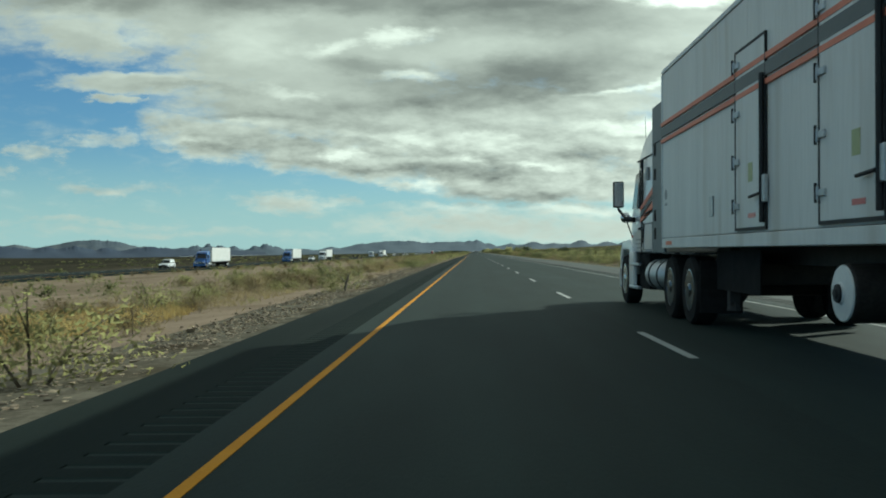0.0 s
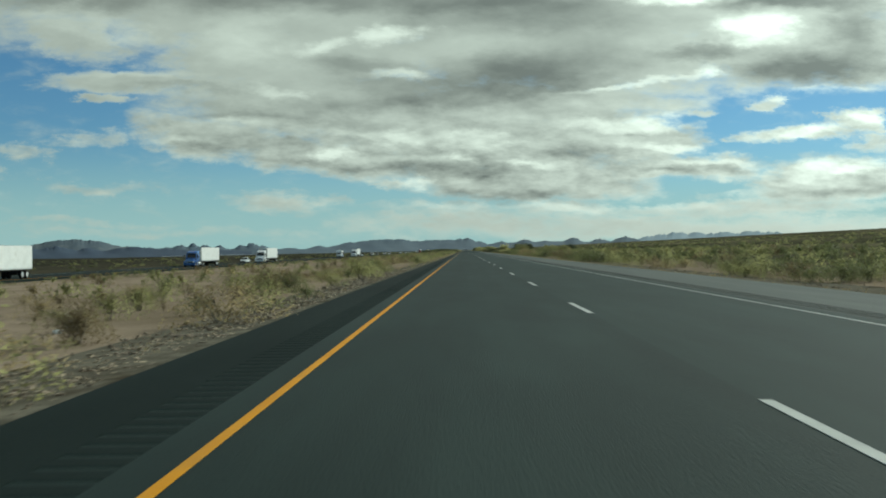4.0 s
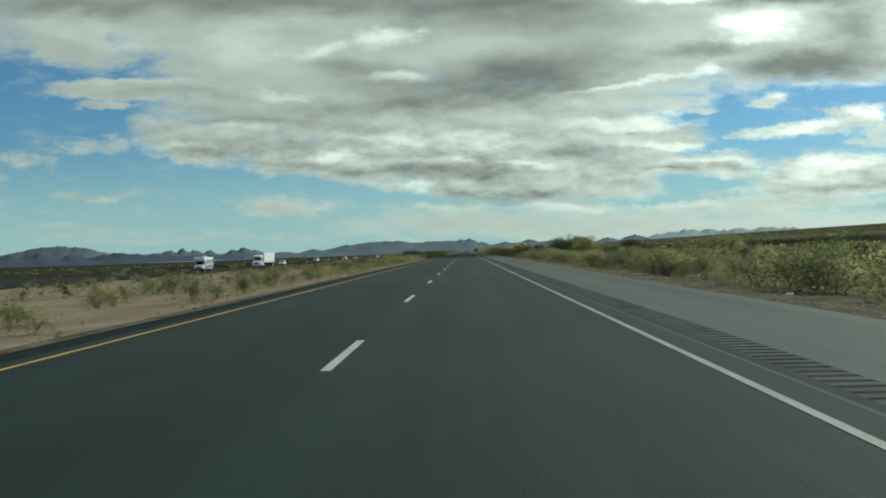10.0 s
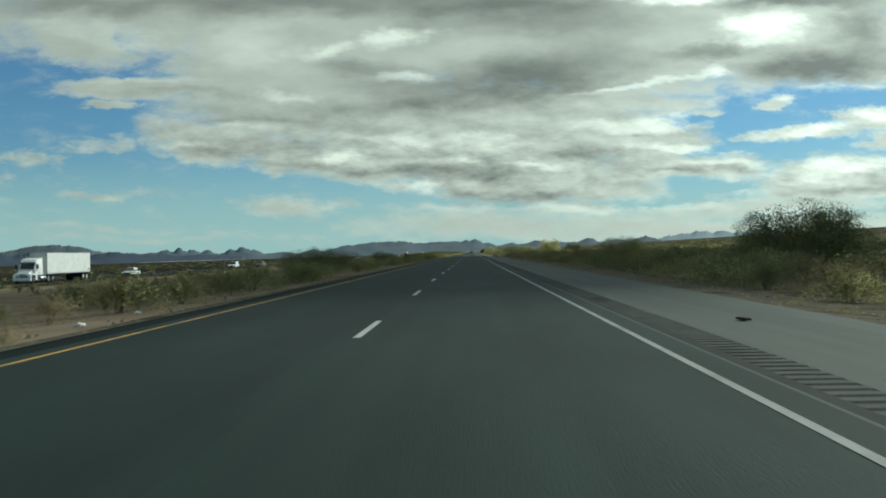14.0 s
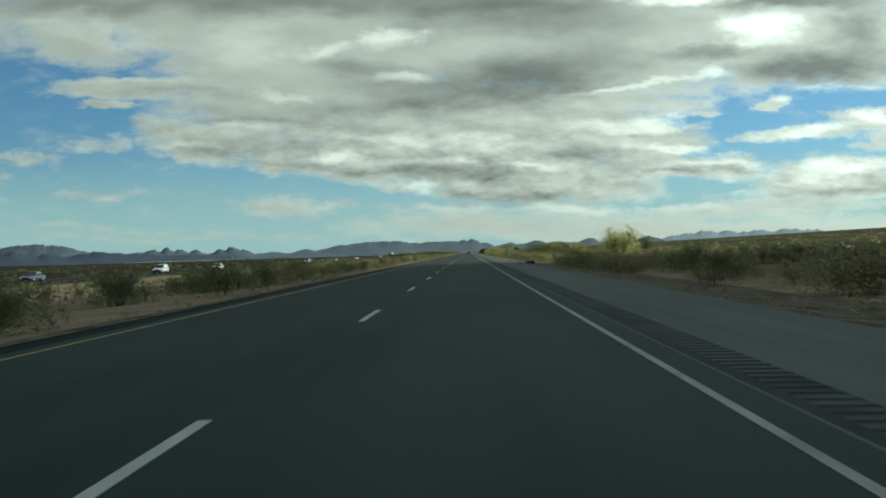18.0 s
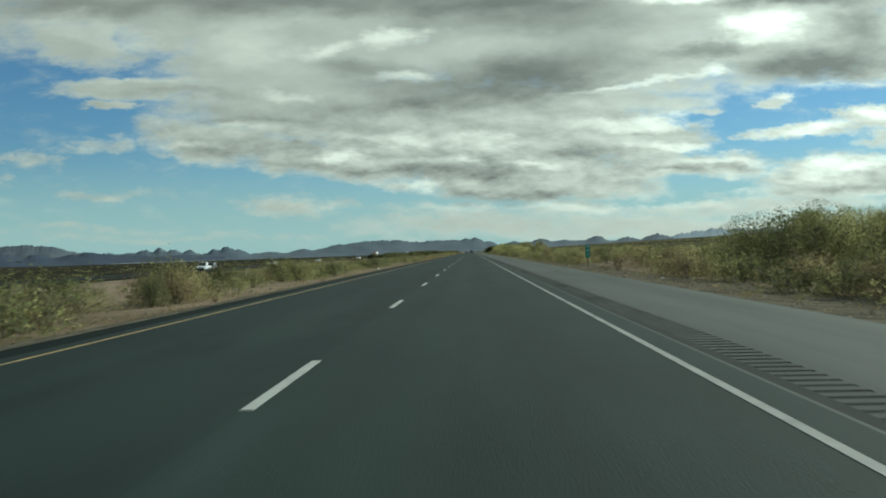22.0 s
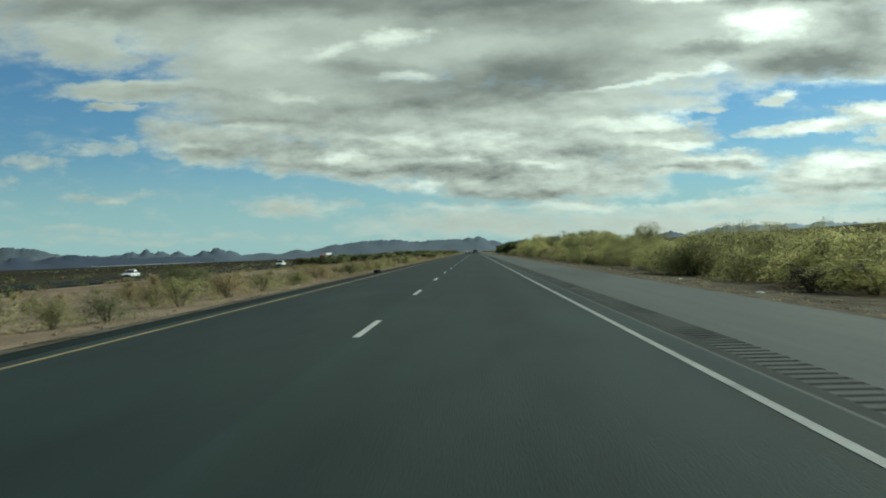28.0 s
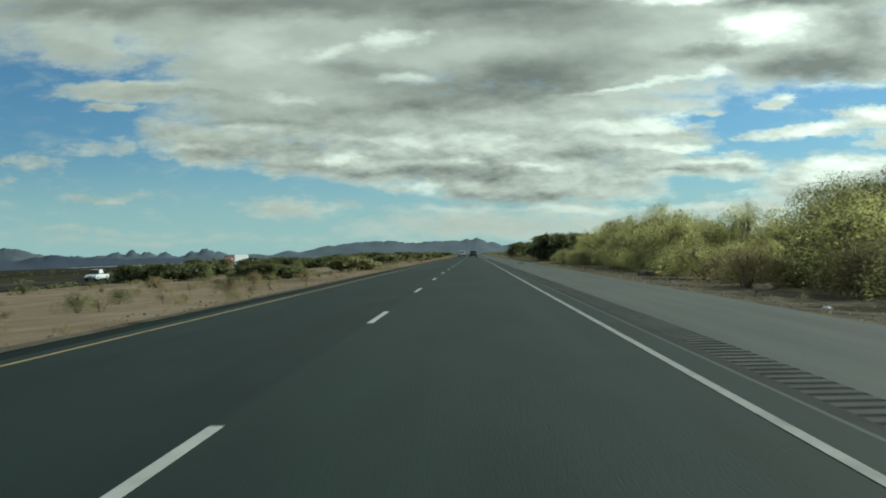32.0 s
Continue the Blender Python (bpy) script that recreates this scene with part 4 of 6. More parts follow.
        part("extender_seam", box(-1.2235, -1.215, -4.75, -3.72, 2.985, 3.0), BLACK, root)
        part("grab_bar", rod((-1.22, -3.45, 1.83), (-1.22, -2.85, 1.76), 0.016), TRIM, root, "black grab bar")
        part("corner_lamp", box(-1.17, -1.02, -2.32, -2.18, 2.70, 2.84, 0.02), TRIM, root, "black roof corner lamp")
        part("window_frame", box(-1.211, -1.19, -2.40, -2.35, 1.9, 2.66, 0.0), TRIM, root)
        part("locker_frame", box(-1.2, -1.16, -3.1, -2.95, 2.42, 2.66, 0.004), SHADEGREY, root)
        part("grab_recess", box(-1.214, -1.2, -2.62, -2.52, 1.24, 1.54, 0.006), TRIM, root, "black oval grab handle")
        for k, (y0, y1, z) in enumerate(((-2.45, -1.95, 1.30), (-2.42, -1.85, 1.22), (-2.4, -2.0, 1.14))):
            part("faded_lettering", box(-1.2045, -1.2, y0, y1, z, z + 0.028), SHADEGREY, root, "bars of faded grey lettering")
        part("side_lamp", box(-1.225, -1.2, -1.56, -1.50, 1.36, 1.42, 0.01), LAMP_RED, root, "small red side lamp")
        # black block added to paint the shaded cavity behind the steps
        part("step_void_block", box(-1.12, -0.7, -2.9, -1.86, 0.36, 1.05, 0.02), BLACK, root, "black block standing in for the shaded void behind the entry steps")
        part("air_hose", rod((0.3, -3.9, 1.4), (0.1, -4.5, 1.5), 0.02), TRIM, root)
    part("exhaust_stack", rod((1.0, -4.1, 1.0), (1.0, -4.1, 3.4), 0.07), CHROME, root)
    part("fifth_wheel", box(-0.45, 0.45, -6.3, -5.2, 0.98, 1.13, 0.02), FRAME, root)
    for x in (-0.9, 0.9):
        part("mud_flap", box(x - 0.3, x + 0.3, -7.18, -7.15, 0.2, 0.95), BLACK, root)
    return root


def car(m, label, paint, shape="suv", group=""):
    root = thing({"suv": "suv", "sedan": "sedan", "pickup": "pickup_truck"}[shape], m, label, "car" if shape != "pickup" else "pickup", group)
    long, tall, w = {"suv": (4.75, 1.74, 0.94), "sedan": (4.7, 1.46, 0.91), "pickup": (5.7, 1.88, 0.98)}[shape]
    belt = tall * 0.58
    low = 0.24 if shape == "sedan" else 0.36
    body = [(-long + 0.05, low + 0.1), (-long, low + 0.35), (-long + 0.04, belt - 0.08), (-long + 0.2, belt), (-1.35, belt + 0.01), (-0.35, belt - 0.16), (-0.05, belt - 0.32), (0, low + 0.25), (-0.08, low)]
    part("body", hull(body, -w, w, 0.08, belt - 0.3, 0.05), paint, root, "", True)
    roof = {"suv": [(-long + 0.15, belt), (-long + 0.42, tall - 0.06), (-long + 0.7, tall), (-2.3, tall), (-1.35, belt)],
            "sedan": [(-long + 0.75, belt), (-long + 1.4, tall - 0.05), (-2.7, tall), (-2.35, tall - 0.02), (-1.35, belt)],
            "pickup": [(-3.55, belt), (-3.45, tall - 0.06), (-3.2, tall), (-2.3, tall), (-1.45, belt)]}[shape]
    part("roof", hull(roof, -w + 0.05, w - 0.05, 0.16, belt, 0.04), paint, root, "", True)
    mid = sum(p[0] for p in roof) / len(roof)
    glass = [(mid + (y - mid) * (0.93 if z < tall - 0.1 else 0.88), belt + 0.03 + (z - belt) * 0.8) for y, z in roof]
    part("side_windows", hull(glass, -w + 0.045, w - 0.045, 0.15, belt, 0.0), GLASS, root, "dark side windows")
    front, rear = roof[-1], roof[-2]
    bm = bmesh.new()
    q = [(-w + 0.14, front[0] + 0.02, front[1] + 0.04), (w - 0.14, front[0] + 0.02, front[1] + 0.04), (w - 0.24, rear[0] + 0.04, tall - 0.07), (-w + 0.24, rear[0] + 0.04, tall - 0.07)]
    vs = [bm.verts.new(p) for p in q]
    bm.faces.new(vs)
    ret = bmesh.ops.extrude_face_region(bm, geom=bm.faces[:])
    for g in ret["geom"]:
        if isinstance(g, bmesh.types.BMVert):
            g.co.y += 0.03
            g.co.z += 0.012
    part("windscreen", bm, GLASS, root, "dark windscreen")
    back = roof[0]
    part("rear_window", box(-w + 0.24, w - 0.24, back[0] - 0.01 + (0.1 if shape != "sedan" else 0.28), back[0] + 0.16 + (0.1 if shape != "sedan" else 0.28), belt + 0.08, tall - 0.14, 0.01), GLASS, root, "dark rear window")
    r = 0.34 if shape == "sedan" else 0.39
    for y in (-0.92, -long + 0.98):
        for x, o in ((-w + 0.1, -1), (w - 0.1, 1)):
            wheel(root, x, y, r, r, 0.24, o)
    part("front_bumper", box(-w + 0.03, w - 0.03, -0.14, 0.05, low, low + 0.22, 0.04), TRIM, root)
    part("rear_bumper", box(-w + 0.03, w - 0.03, -long - 0.05, -long + 0.14, low + 0.05, low + 0.26, 0.04), TRIM, root)
    part("grille", box(-0.42, 0.42, -0.06, 0.02, belt - 0.42, belt - 0.24, 0.015), TRIM, root, "dark grille")
    for x in (-w + 0.2, w - 0.2):
        part("headlight", box(x - 0.16, x + 0.16, -0.18, 0.0, belt - 0.38, belt - 0.24, 0.03), LAMP_CLEAR, root, "clear headlight")
        part("tail_light", box(x - 0.09, x + 0.09, -long - 0.02, -long + 0.1, belt - 0.4, belt - 0.08, 0.02), LAMP_RED, root, "red tail light")
        part("door_mirror", box(x * 1.18 - 0.09, x * 1.18 + 0.09, -1.62, -1.5, belt, belt + 0.15, 0.03), TRIM, root)
    if shape == "pickup":
        part("bed", box(-w + 0.14, w - 0.14, -long + 0.12, -3.7, belt - 0.05, belt + 0.015), TRIM, root, "dark open cargo bed")
    return root


# the big rig that is overtaken
semi(pose(2.23, 20.66, 0.0), "white semi-trailer truck with orange and charcoal stripes in the outer lane", CABWHITE, GRIMY, decorated=True)

# traffic on the other carriageway, facing the camera
ON = "oncoming traffic"
for x, y, paint, label in ((-58.0, 189, BLUE, "blue semi truck with a plain white box trailer"), (-60.2, 288, BLUE, "blue semi truck with a white box trailer"),
                           (-60.2, 356, CABWHITE, "white semi truck on the far carriageway"),
                           (-58.8, 572, CABWHITE, "white semi truck with a pale grey trailer"), (-60.2, 1323, RED, "red semi truck with a white box trailer"),
                           (-61.5, 1652, CABWHITE, "white semi truck far along the road")):
    semi(pose(x, y, OZ, 0, 0, 180), label, paint, WHITE, ON)
for x, y, paint, shape, label in ((-61.8, 178, CABWHITE, "suv", "white boxy sport utility vehicle ahead of a blue truck"), (-63.2, 349, CABWHITE, "sedan", "white sedan beside a semi truck"), (-59.6, 612, CABWHITE, "sedan", "white sedan following a semi truck"), (-61.0, 690, CABWHITE, "suv", "white sport utility vehicle far off"),
                                  (-61.0, 722, GREYCAR, "sedan", "dark grey sedan far off"), (-60.0, 775, CABWHITE, "suv", "white sport utility vehicle with dark windows"),
                                  (-60.0, 818, CABWHITE, "sedan", "white sedan on the far carriageway"), (-60.0, 945, CABWHITE, "pickup", "white pickup truck on the far carriageway"),
                                  (-60.5, 953, GREYCAR, "suv", "grey sport utility vehicle beside a pickup"), (-60.0, 1020, CABWHITE, "sedan", "white sedan on the far carriageway"),
                                  (-61.5, 1115, CABWHITE, "sedan", "white sedan with a dark roofline"), (-60.0, 1240, CABWHITE, "pickup", "white pickup truck with a long bed"),
                                  (-61.0, 1420, CABWHITE, "suv", "white sport utility vehicle far off")):
    car(pose(x, y, OZ, 0, 0, 180), label, paint, shape, ON)
def motorhome(m, label, group):
    """A boxy house on wheels with a bunk over the cab."""
    root = thing("motorhome", m, label, "motorhome", group)
    part("house_body", hull([(-8.2, 0.55), (-8.2, 3.15), (-1.9, 3.2), (-0.75, 3.12), (-0.7, 2.35), (-1.75, 2.2), (-2.1, 0.55)], -1.2, 1.2, 0.03, 2.8, 0.06), CABWHITE, root, "white boxy coach body")
    part("cab", hull([(-2.1, 0.5), (-2.1, 2.2), (-1.75, 2.2), (-0.95, 1.38), (-0.1, 1.22), (0.0, 0.95), (0.0, 0.5)], -1.0, 1.0, 0.08, 1.4, 0.06), CABWHITE, root, "white van cab")
    bm = box(-0.82, 0.82, -1.66, -1.62, 1.42, 2.12, 0.0)
    for p in bm.verts:
        p.co.y += 0.62 * (2.16 - p.co.z) / 0.74
    part("windscreen", bm, GLASS, root, "dark windscreen")
    for x in (-1.2, 1.2):
        part("blue_band", box(x - 0.006, x + 0.006, -8.15, -2.2, 0.75, 1.25), BLUE, root, "blue lower band")
        part("swoosh", box(x - 0.008, x + 0.008, -7.6, -3.0, 1.45, 1.6), GREYCAR, root, "grey side stripe")
        for y0, y1 in ((-7.7, -6.8), (-5.6, -4.3), (-3.4, -2.6)):
            pane = part("coach_window", box(x - 0.012, x + 0.012, y0, y1, 1.8, 2.5, 0.01), GLASS, root, "dark coach window")
            part("window_rim", box(x - 0.009, x + 0.009, y0 - 0.05, y1 + 0.05, 1.75, 2.55, 0.0), TRIM, pane)
    part("roof_unit", box(-0.35, 0.35, -5.2, -4.3, 3.17, 3.45, 0.06), CABWHITE, root, "white roof air unit")
    part("front_bumper", box(-1.0, 1.0, -0.1, 0.1, 0.38, 0.62, 0.04), TRIM, root)
    part("grille", box(-0.5, 0.5, -0.02, 0.02, 0.72, 1.0, 0.01), TRIM, root, "dark grille")
    for x in (-0.78, 0.78):
        part("headlight", box(x - 0.15, x + 0.15, -0.05, 0.03, 0.76, 0.98, 0.02), LAMP_CLEAR, root, "clear headlight")
        part("door_mirror", box(x * 1.5 - 0.1, x * 1.5 + 0.1, -1.35, -1.25, 1.4, 1.75, 0.03), TRIM, root)
    for y in (-0.95, -5.9):
        for x, o in ((-0.98, -1), (0.98, 1)):
            wheel(root, x, y, 0.39, 0.39, 0.25, o)
    return root


motorhome(pose(-58.8, 514, OZ, 0, 0, 180), "white motorhome with blue and grey bands on the far carriageway", ON)
car(pose(1.8, 1345, 0.0), "silver-grey sport utility vehicle far ahead in the outer lane", GREYCAR, "suv")
car(pose(-1.8, 1390, 0.0), "white sport utility vehicle far ahead in the inner lane", CABWHITE, "suv")
car(pose(1.8, 1460, 0.0), "dark sedan far ahead in the outer lane", GREYCAR, "sedan")

# ---------------------------------------------------------------- plants
RNG = np.random.default_rng(7)
LEAF_KINDS = (OLIVE, GREEN, STRAW, RUSSET)


def prism(a, b, r0, r1):
    """A three-sided tapering twig from a to b, as vertices and quads."""
    a, b = np.asarray(a, float), np.asarray(b, float)
    d = b - a
    d = d / (np.linalg.norm(d) + 1e-9)
    u = np.cross(d, (0.3, 0.5, 0.81))
    u /= np.linalg.norm(u) + 1e-9
    v = np.cross(d, u)
    ring = [u * math.cos(k) + v * math.sin(k) for k in (0, 2.094, 4.189)]
    return [a + r0 * q for q in ring] + [b + r1 * q for q in ring], [(0, 1, 4, 3), (1, 2, 5, 4), (2, 0, 3, 5)]


def sprays(points, length, width, rng, centre=(0, 0, -0.3), wild=0.55):
    """Slender leafy sprays, one triangle each, that point away from the plant's centre with some disorder."""
    p = np.asarray(points, float)
    n = len(p)
    a = p - np.asarray(centre)
    a /= np.linalg.norm(a, axis=1, keepdims=True) + 1e-9
    a = a + rng.normal(0, wild, (n, 3))
    a /= np.linalg.norm(a, axis=1, keepdims=True) + 1e-9
    b = np.cross(a, rng.normal(size=(n, 3)))
    b /= np.linalg.norm(b, axis=1, keepdims=True) + 1e-9
    long, w = length * rng.uniform(0.5, 1.3, (n, 1)), width * rng.uniform(0.5, 1.4, (n, 1))
    q = p - a * long * 0.4
    tri = np.stack([q - b * w * 0.5, q + b * w * 0.5 + a * long * 0.2, q + a * long], 1)
    tri[:, :, 2] = np.maximum(tri[:, :, 2], -0.04)
    return tri.reshape(-1, 3), np.arange(3 * n).reshape(n, 3)


def foliage_normals(v, f, centre, rng, loose=0.45):
    """Leaf normals that follow the plant's rounded outside, with some disorder, and faces turned to agree with them."""
    n = v - np.asarray(centre)
    n /= np.linalg.norm(n, axis=1, keepdims=True) + 1e-9
    n += np.repeat(rng.normal(0, loose, (len(v) // 3 + 1, 3)), 3, axis=0)[:len(v)]
    n[:, 2] += 0.25
    n /= np.linalg.norm(n, axis=1, keepdims=True) + 1e-9
    g = np.cross(v[f[:, 1]] - v[f[:, 0]], v[f[:, 2]] - v[f[:, 0]])
    away = np.einsum("ij,ij->i", g, n[f[:, 0]]) < 0
    f = f.copy()
    f[away] = f[away][:, [0, 2, 1]]
    return n, f


def join(chunks):
    verts, faces, index, base = [], [], [], 0
    for v, f, m in chunks:
        v, f = np.asarray(v, float).reshape(-1, 3), np.asarray(f, int)
        if f.shape[1] == 4:
            f = np.concatenate([f[:, :3], f[:, [0, 2, 3]]])
        verts.append(v)
        faces.append(f + base)
        index.append(np.full(len(f), m, int))
        base += len(v)
    return np.concatenate(verts), np.concatenate(faces), np.concatenate(index)


def shrub(seed, stems, count, length, width, wide=0.75, dense=1.0):
    """A desert shrub of about one metre: stems that fan out from the ground, twigs, and loose small leaves. Material 0 leaf, 1 bark."""
    rng = np.random.default_rng(seed)
    chunks, tips = [], []
    for k in range(stems):
        a = 2 * math.pi * (k + rng.uniform(-0.4, 0.4)) / stems
        lean = rng.uniform(0.15, 1.0) * wide
        top = np.array([lean * math.cos(a), lean * math.sin(a), rng.uniform(0.55, 1.0) * (1.05 - 0.35 * lean)])
        mid = top * np.array([0.42, 0.42, 0.55]) + rng.normal(0, 0.03, 3)
        chunks.append((*prism((0.04 * math.cos(a), 0.04 * math.sin(a), -0.08), mid, 0.016, 0.011), 1))
        chunks.append((*prism(mid, top, 0.011, 0.003), 1))
        for j in range(2):
            end = mid + (top - mid) * rng.uniform(0.3, 0.8) + rng.normal(0, 0.14, 3)
            end[2] = max(end[2], 0.1)
            chunks.append((*prism(mid, end, 0.008, 0.003), 1))
            tips.append((mid, end))
        tips.append((mid, top))
        tips.append((mid * 0.6, mid))
    pick = rng.integers(0, len(tips), count)
    f = rng.uniform(0.15, 1.05, (count, 1))
    pts = np.array([tips[i][0] for i in pick]) * (1 - f) + np.array([tips[i][1] for i in pick]) * f + rng.normal(0, 0.055 + 0.03 * dense, (count, 3))
    k = int(count * 0.55)                                   # foliage that fills the dome down to the ground
    a, r = rng.uniform(0, 6.283, k), np.sqrt(rng.uniform(0.05, 1.0, k)) * wide * 1.05
    lump = 1 + 0.25 * np.sin(3 * a + seed) + 0.15 * np.sin(7 * a)
    pts[:k, 0], pts[:k, 1] = r * lump * np.cos(a), r * lump * np.sin(a)
    pts[:k, 2] = rng.uniform(0.0, 1.0, k) ** 0.8 * 0.82 * np.sqrt(np.maximum(0.0, 1.12 - (r / wide) ** 2))
    pts[:, 2] = np.maximum(pts[:, 2], 0.02)
    chunks.append((*sprays(pts, length, width, rng, wild=1.0), 0))
    v, f, m = join(chunks)
    n, f = foliage_normals(v, f, (0, 0, 0.15), rng)
    return v, f, m, n


def tree_mesh(seed, count=2600, size=0.25, spread_out=1.0, trunks=3):
    """A desert tree five metres tall: several crooked stems from the ground, limbs, twigs and a loose crown. Returns wood and leaves."""
    rng = np.random.default_rng(seed)
    wood, ends = [], []

    def grow(a, way, length, r, depth):
        b = a + way * length + rng.normal(0, 0.05, 3) * length
        m = (a + b) / 2 + rng.normal(0, 0.06, 3) * length
        wood.append((*prism(a, m, r, r * 0.85), 0))
        wood.append((*prism(m, b, r * 0.85, r * 0.65), 0))
        if depth == 0:
            ends.append((m, b))
            return
        if depth <= 2:
            ends.append((m, b))
        for k in range(3 if depth > 1 else 4):
            w = way + rng.normal(0, 0.48, 3) * np.array([1, 1, 0.7]) + np.array([0, 0, 0.10])
            grow(b if k else m, w / np.linalg.norm(w), length * rng.uniform(0.55, 0.8), r * 0.6, depth - 1)

    for k in range(trunks):
        a = 2 * math.pi * k / trunks + rng.uniform(-0.5, 0.5)
        w = np.array([0.62 * spread_out * math.cos(a), 0.62 * spread_out * math.sin(a), 1.0])
        grow(np.array([0.12 * math.cos(a), 0.12 * math.sin(a), -0.15]), w / np.linalg.norm(w), 1.55, 0.095, 3)
    pick = rng.integers(0, len(ends), count)
    f = rng.uniform(-0.1, 1.2, (count, 1))
    clump = rng.normal(0, 0.16, (len(ends), 3))
    pts = np.array([e[0] for e in ends])[pick] * (1 - f) + np.array([e[1] for e in ends])[pick] * f + clump[pick] * 0.85 + rng.normal(0, 0.16, (count, 3))
    # rounded lobes of foliage that fill the crown and hang towards the ground
    reach = np.percentile(np.linalg.norm(pts[:, :2], axis=1), 85)
    high = np.percentile(pts[:, 2], 92)
    lobes = []
    for k in range(19):
        a, r = 2.4 * k, reach * math.sqrt((k + 0.5) / 19) * 0.88
        top = high * (1 - 0.55 * (r / reach) ** 2) * rng.uniform(0.72, 0.98)
        lobes.append((r * math.cos(a), r * math.sin(a), top * rng.uniform(0.48, 0.76), rng.uniform(0.30, 0.44) * reach, top * 0.42))
    k = int(count * 1.5)
    which = np.array(lobes)[rng.integers(0, len(lobes), k)]
    ball = rng.normal(size=(k, 3))
    ball *= (rng.uniform(0.35, 1.0, (k, 1)) ** 0.5) / (np.linalg.norm(ball, axis=1, keepdims=True) + 1e-9)
    low = which[:, :3] + ball * which[:, [3, 3, 4]] + rng.normal(0, 0.10, (k, 3))
    low[:, 2] = np.abs(low[:, 2])
    pts = np.concatenate([pts, low])
    long = np.where(np.arange(len(pts)) < count, 0.75, 1.0)[:, None] * size
    v, fc = sprays(pts, long, long * 0.42, rng, (0, 0, 0.8), 0.9)
    wv, wf, _ = join(wood)
    for p, beyond in ((v, 0.30), (wv, 0.12)):               # long shoots bend back towards the rounded crown
        r = np.linalg.norm(p[:, :2], axis=1)
        rim = reach * 1.15
        p[:, :2] *= (np.where(r > rim, rim + (r - rim) * beyond, r) / (r + 1e-9))[:, None]
        dome = high * (1.0 - 0.42 * np.minimum(r / rim, 1.0) ** 2)
        p[:, 2] = np.where(p[:, 2] > dome, dome + (p[:, 2] - dome) * beyond, p[:, 2])
    top = v[:, 2].max()
    n, fc = foliage_normals(v, fc, (0, 0, 0.35 * top), rng, 0.5)
    return (wv * (4.1 / top), wf), (v * (5.0 / top), fc, n)


NEAR = [shrub(20 + i, 12, 4200, 0.052, 0.020, 0.7 + 0.1 * i) for i in range(3)]
SOFT = [shrub(30 + i, 3, 1150, 0.075, 0.022, 0.8) for i in range(3)]
MEDIUM = [shrub(40 + i, 4, 1250, 0.070, 0.030, 0.78) for i in range(4)]
MIDWAY = [shrub(50 + i, 1, 260, 0.14, 0.072, 0.8) for i in range(4)]
DISTANT = [shrub(60 + i, 1, 46, 0.34, 0.20, 0.85) for i in range(2)]


def scatter(name, spots, templates, label):
    """One object of many plants; spots are rows of x, y, height, width, leaf kind."""
    vs, fs, ms, ns, base = [], [], [], [], 0
    for i, (x, y, tall, wide, kind) in enumerate(spots):
        v, f, m, n = templates[i % len(templates)]
        a = RNG.uniform(0, 6.28)
        c, s = math.cos(a), math.sin(a)
        w = np.empty_like(v)
        w[:, 0] = x + wide * (v[:, 0] * c - v[:, 1] * s)
        w[:, 1] = y + wide * (v[:, 0] * s + v[:, 1] * c)
        w[:, 2] = land(x, y) + tall * v[:, 2]
        vs.append(w)
        ns.append(np.stack([n[:, 0] * c - n[:, 1] * s, n[:, 0] * s + n[:, 1] * c, n[:, 2]], 1))
        fs.append(f + base)
        ms.append(np.where(m == 0, kind, 4))
        base += len(v)
    ob = raw(name, np.concatenate(vs), np.concatenate(fs), [*LEAF_KINDS, BARK], index=np.concatenate(ms), normals=np.concatenate(ns))
    return tagged(ob, label, "shrubs", kind="stuff")


def kind_of(y, side, r):
    """Which leaf colour prevails where along the road."""
    if side < 0:
        w = (0.48, 0.20, 0.08, 0.24) if y < 260 else (0.40, 0.42, 0.08, 0.10) if y < 900 else (0.30, 0.12, 0.40, 0.18)
    else:
        w = (0.37, 0.50, 0.05, 0.08) if y < 560 else (0.40, 0.14, 0.20, 0.26) if y < 820 else (0.58, 0.18, 0.18, 0.06)
    return int(np.searchsorted(np.cumsum(w), r * 0.999))


# singly standing shrubs along both verges
shrub_data = {}
for k, leaf in enumerate(LEAF_KINDS):
    for j, (v, f, m, n) in enumerate(NEAR):
        first = raw("shrub_pattern", v, f, [leaf, BARK], index=m, normals=n)
        shrub_data[k, j] = first.data
        bpy.data.objects.remove(first)
dead_data = []
for v, f, m, n in NEAR:
    first = raw("brush_pattern", v, f, [DEAD, DEAD], index=m, normals=n)
    dead_data.append(first.data)
    bpy.data.objects.remove(first)
KIND_WORDS = ("olive-green desert shrub with thin grey stems", "dark green desert shrub with dense small leaves", "dry straw-coloured desert shrub", "russet-brown half-dry desert shrub")


def single(x, y, tall, wide, kind, j):
    ob = new("shrub", shrub_data[kind, j])
    ob.matrix_world = Matrix.LocRotScale((x, y, land(x, y)), Euler((0, 0, RNG.uniform(0, 6.28))), (wide, wide, tall))
    return tagged(ob, KIND_WORDS[kind] + " beside the road", "shrub", "roadside shrubs")


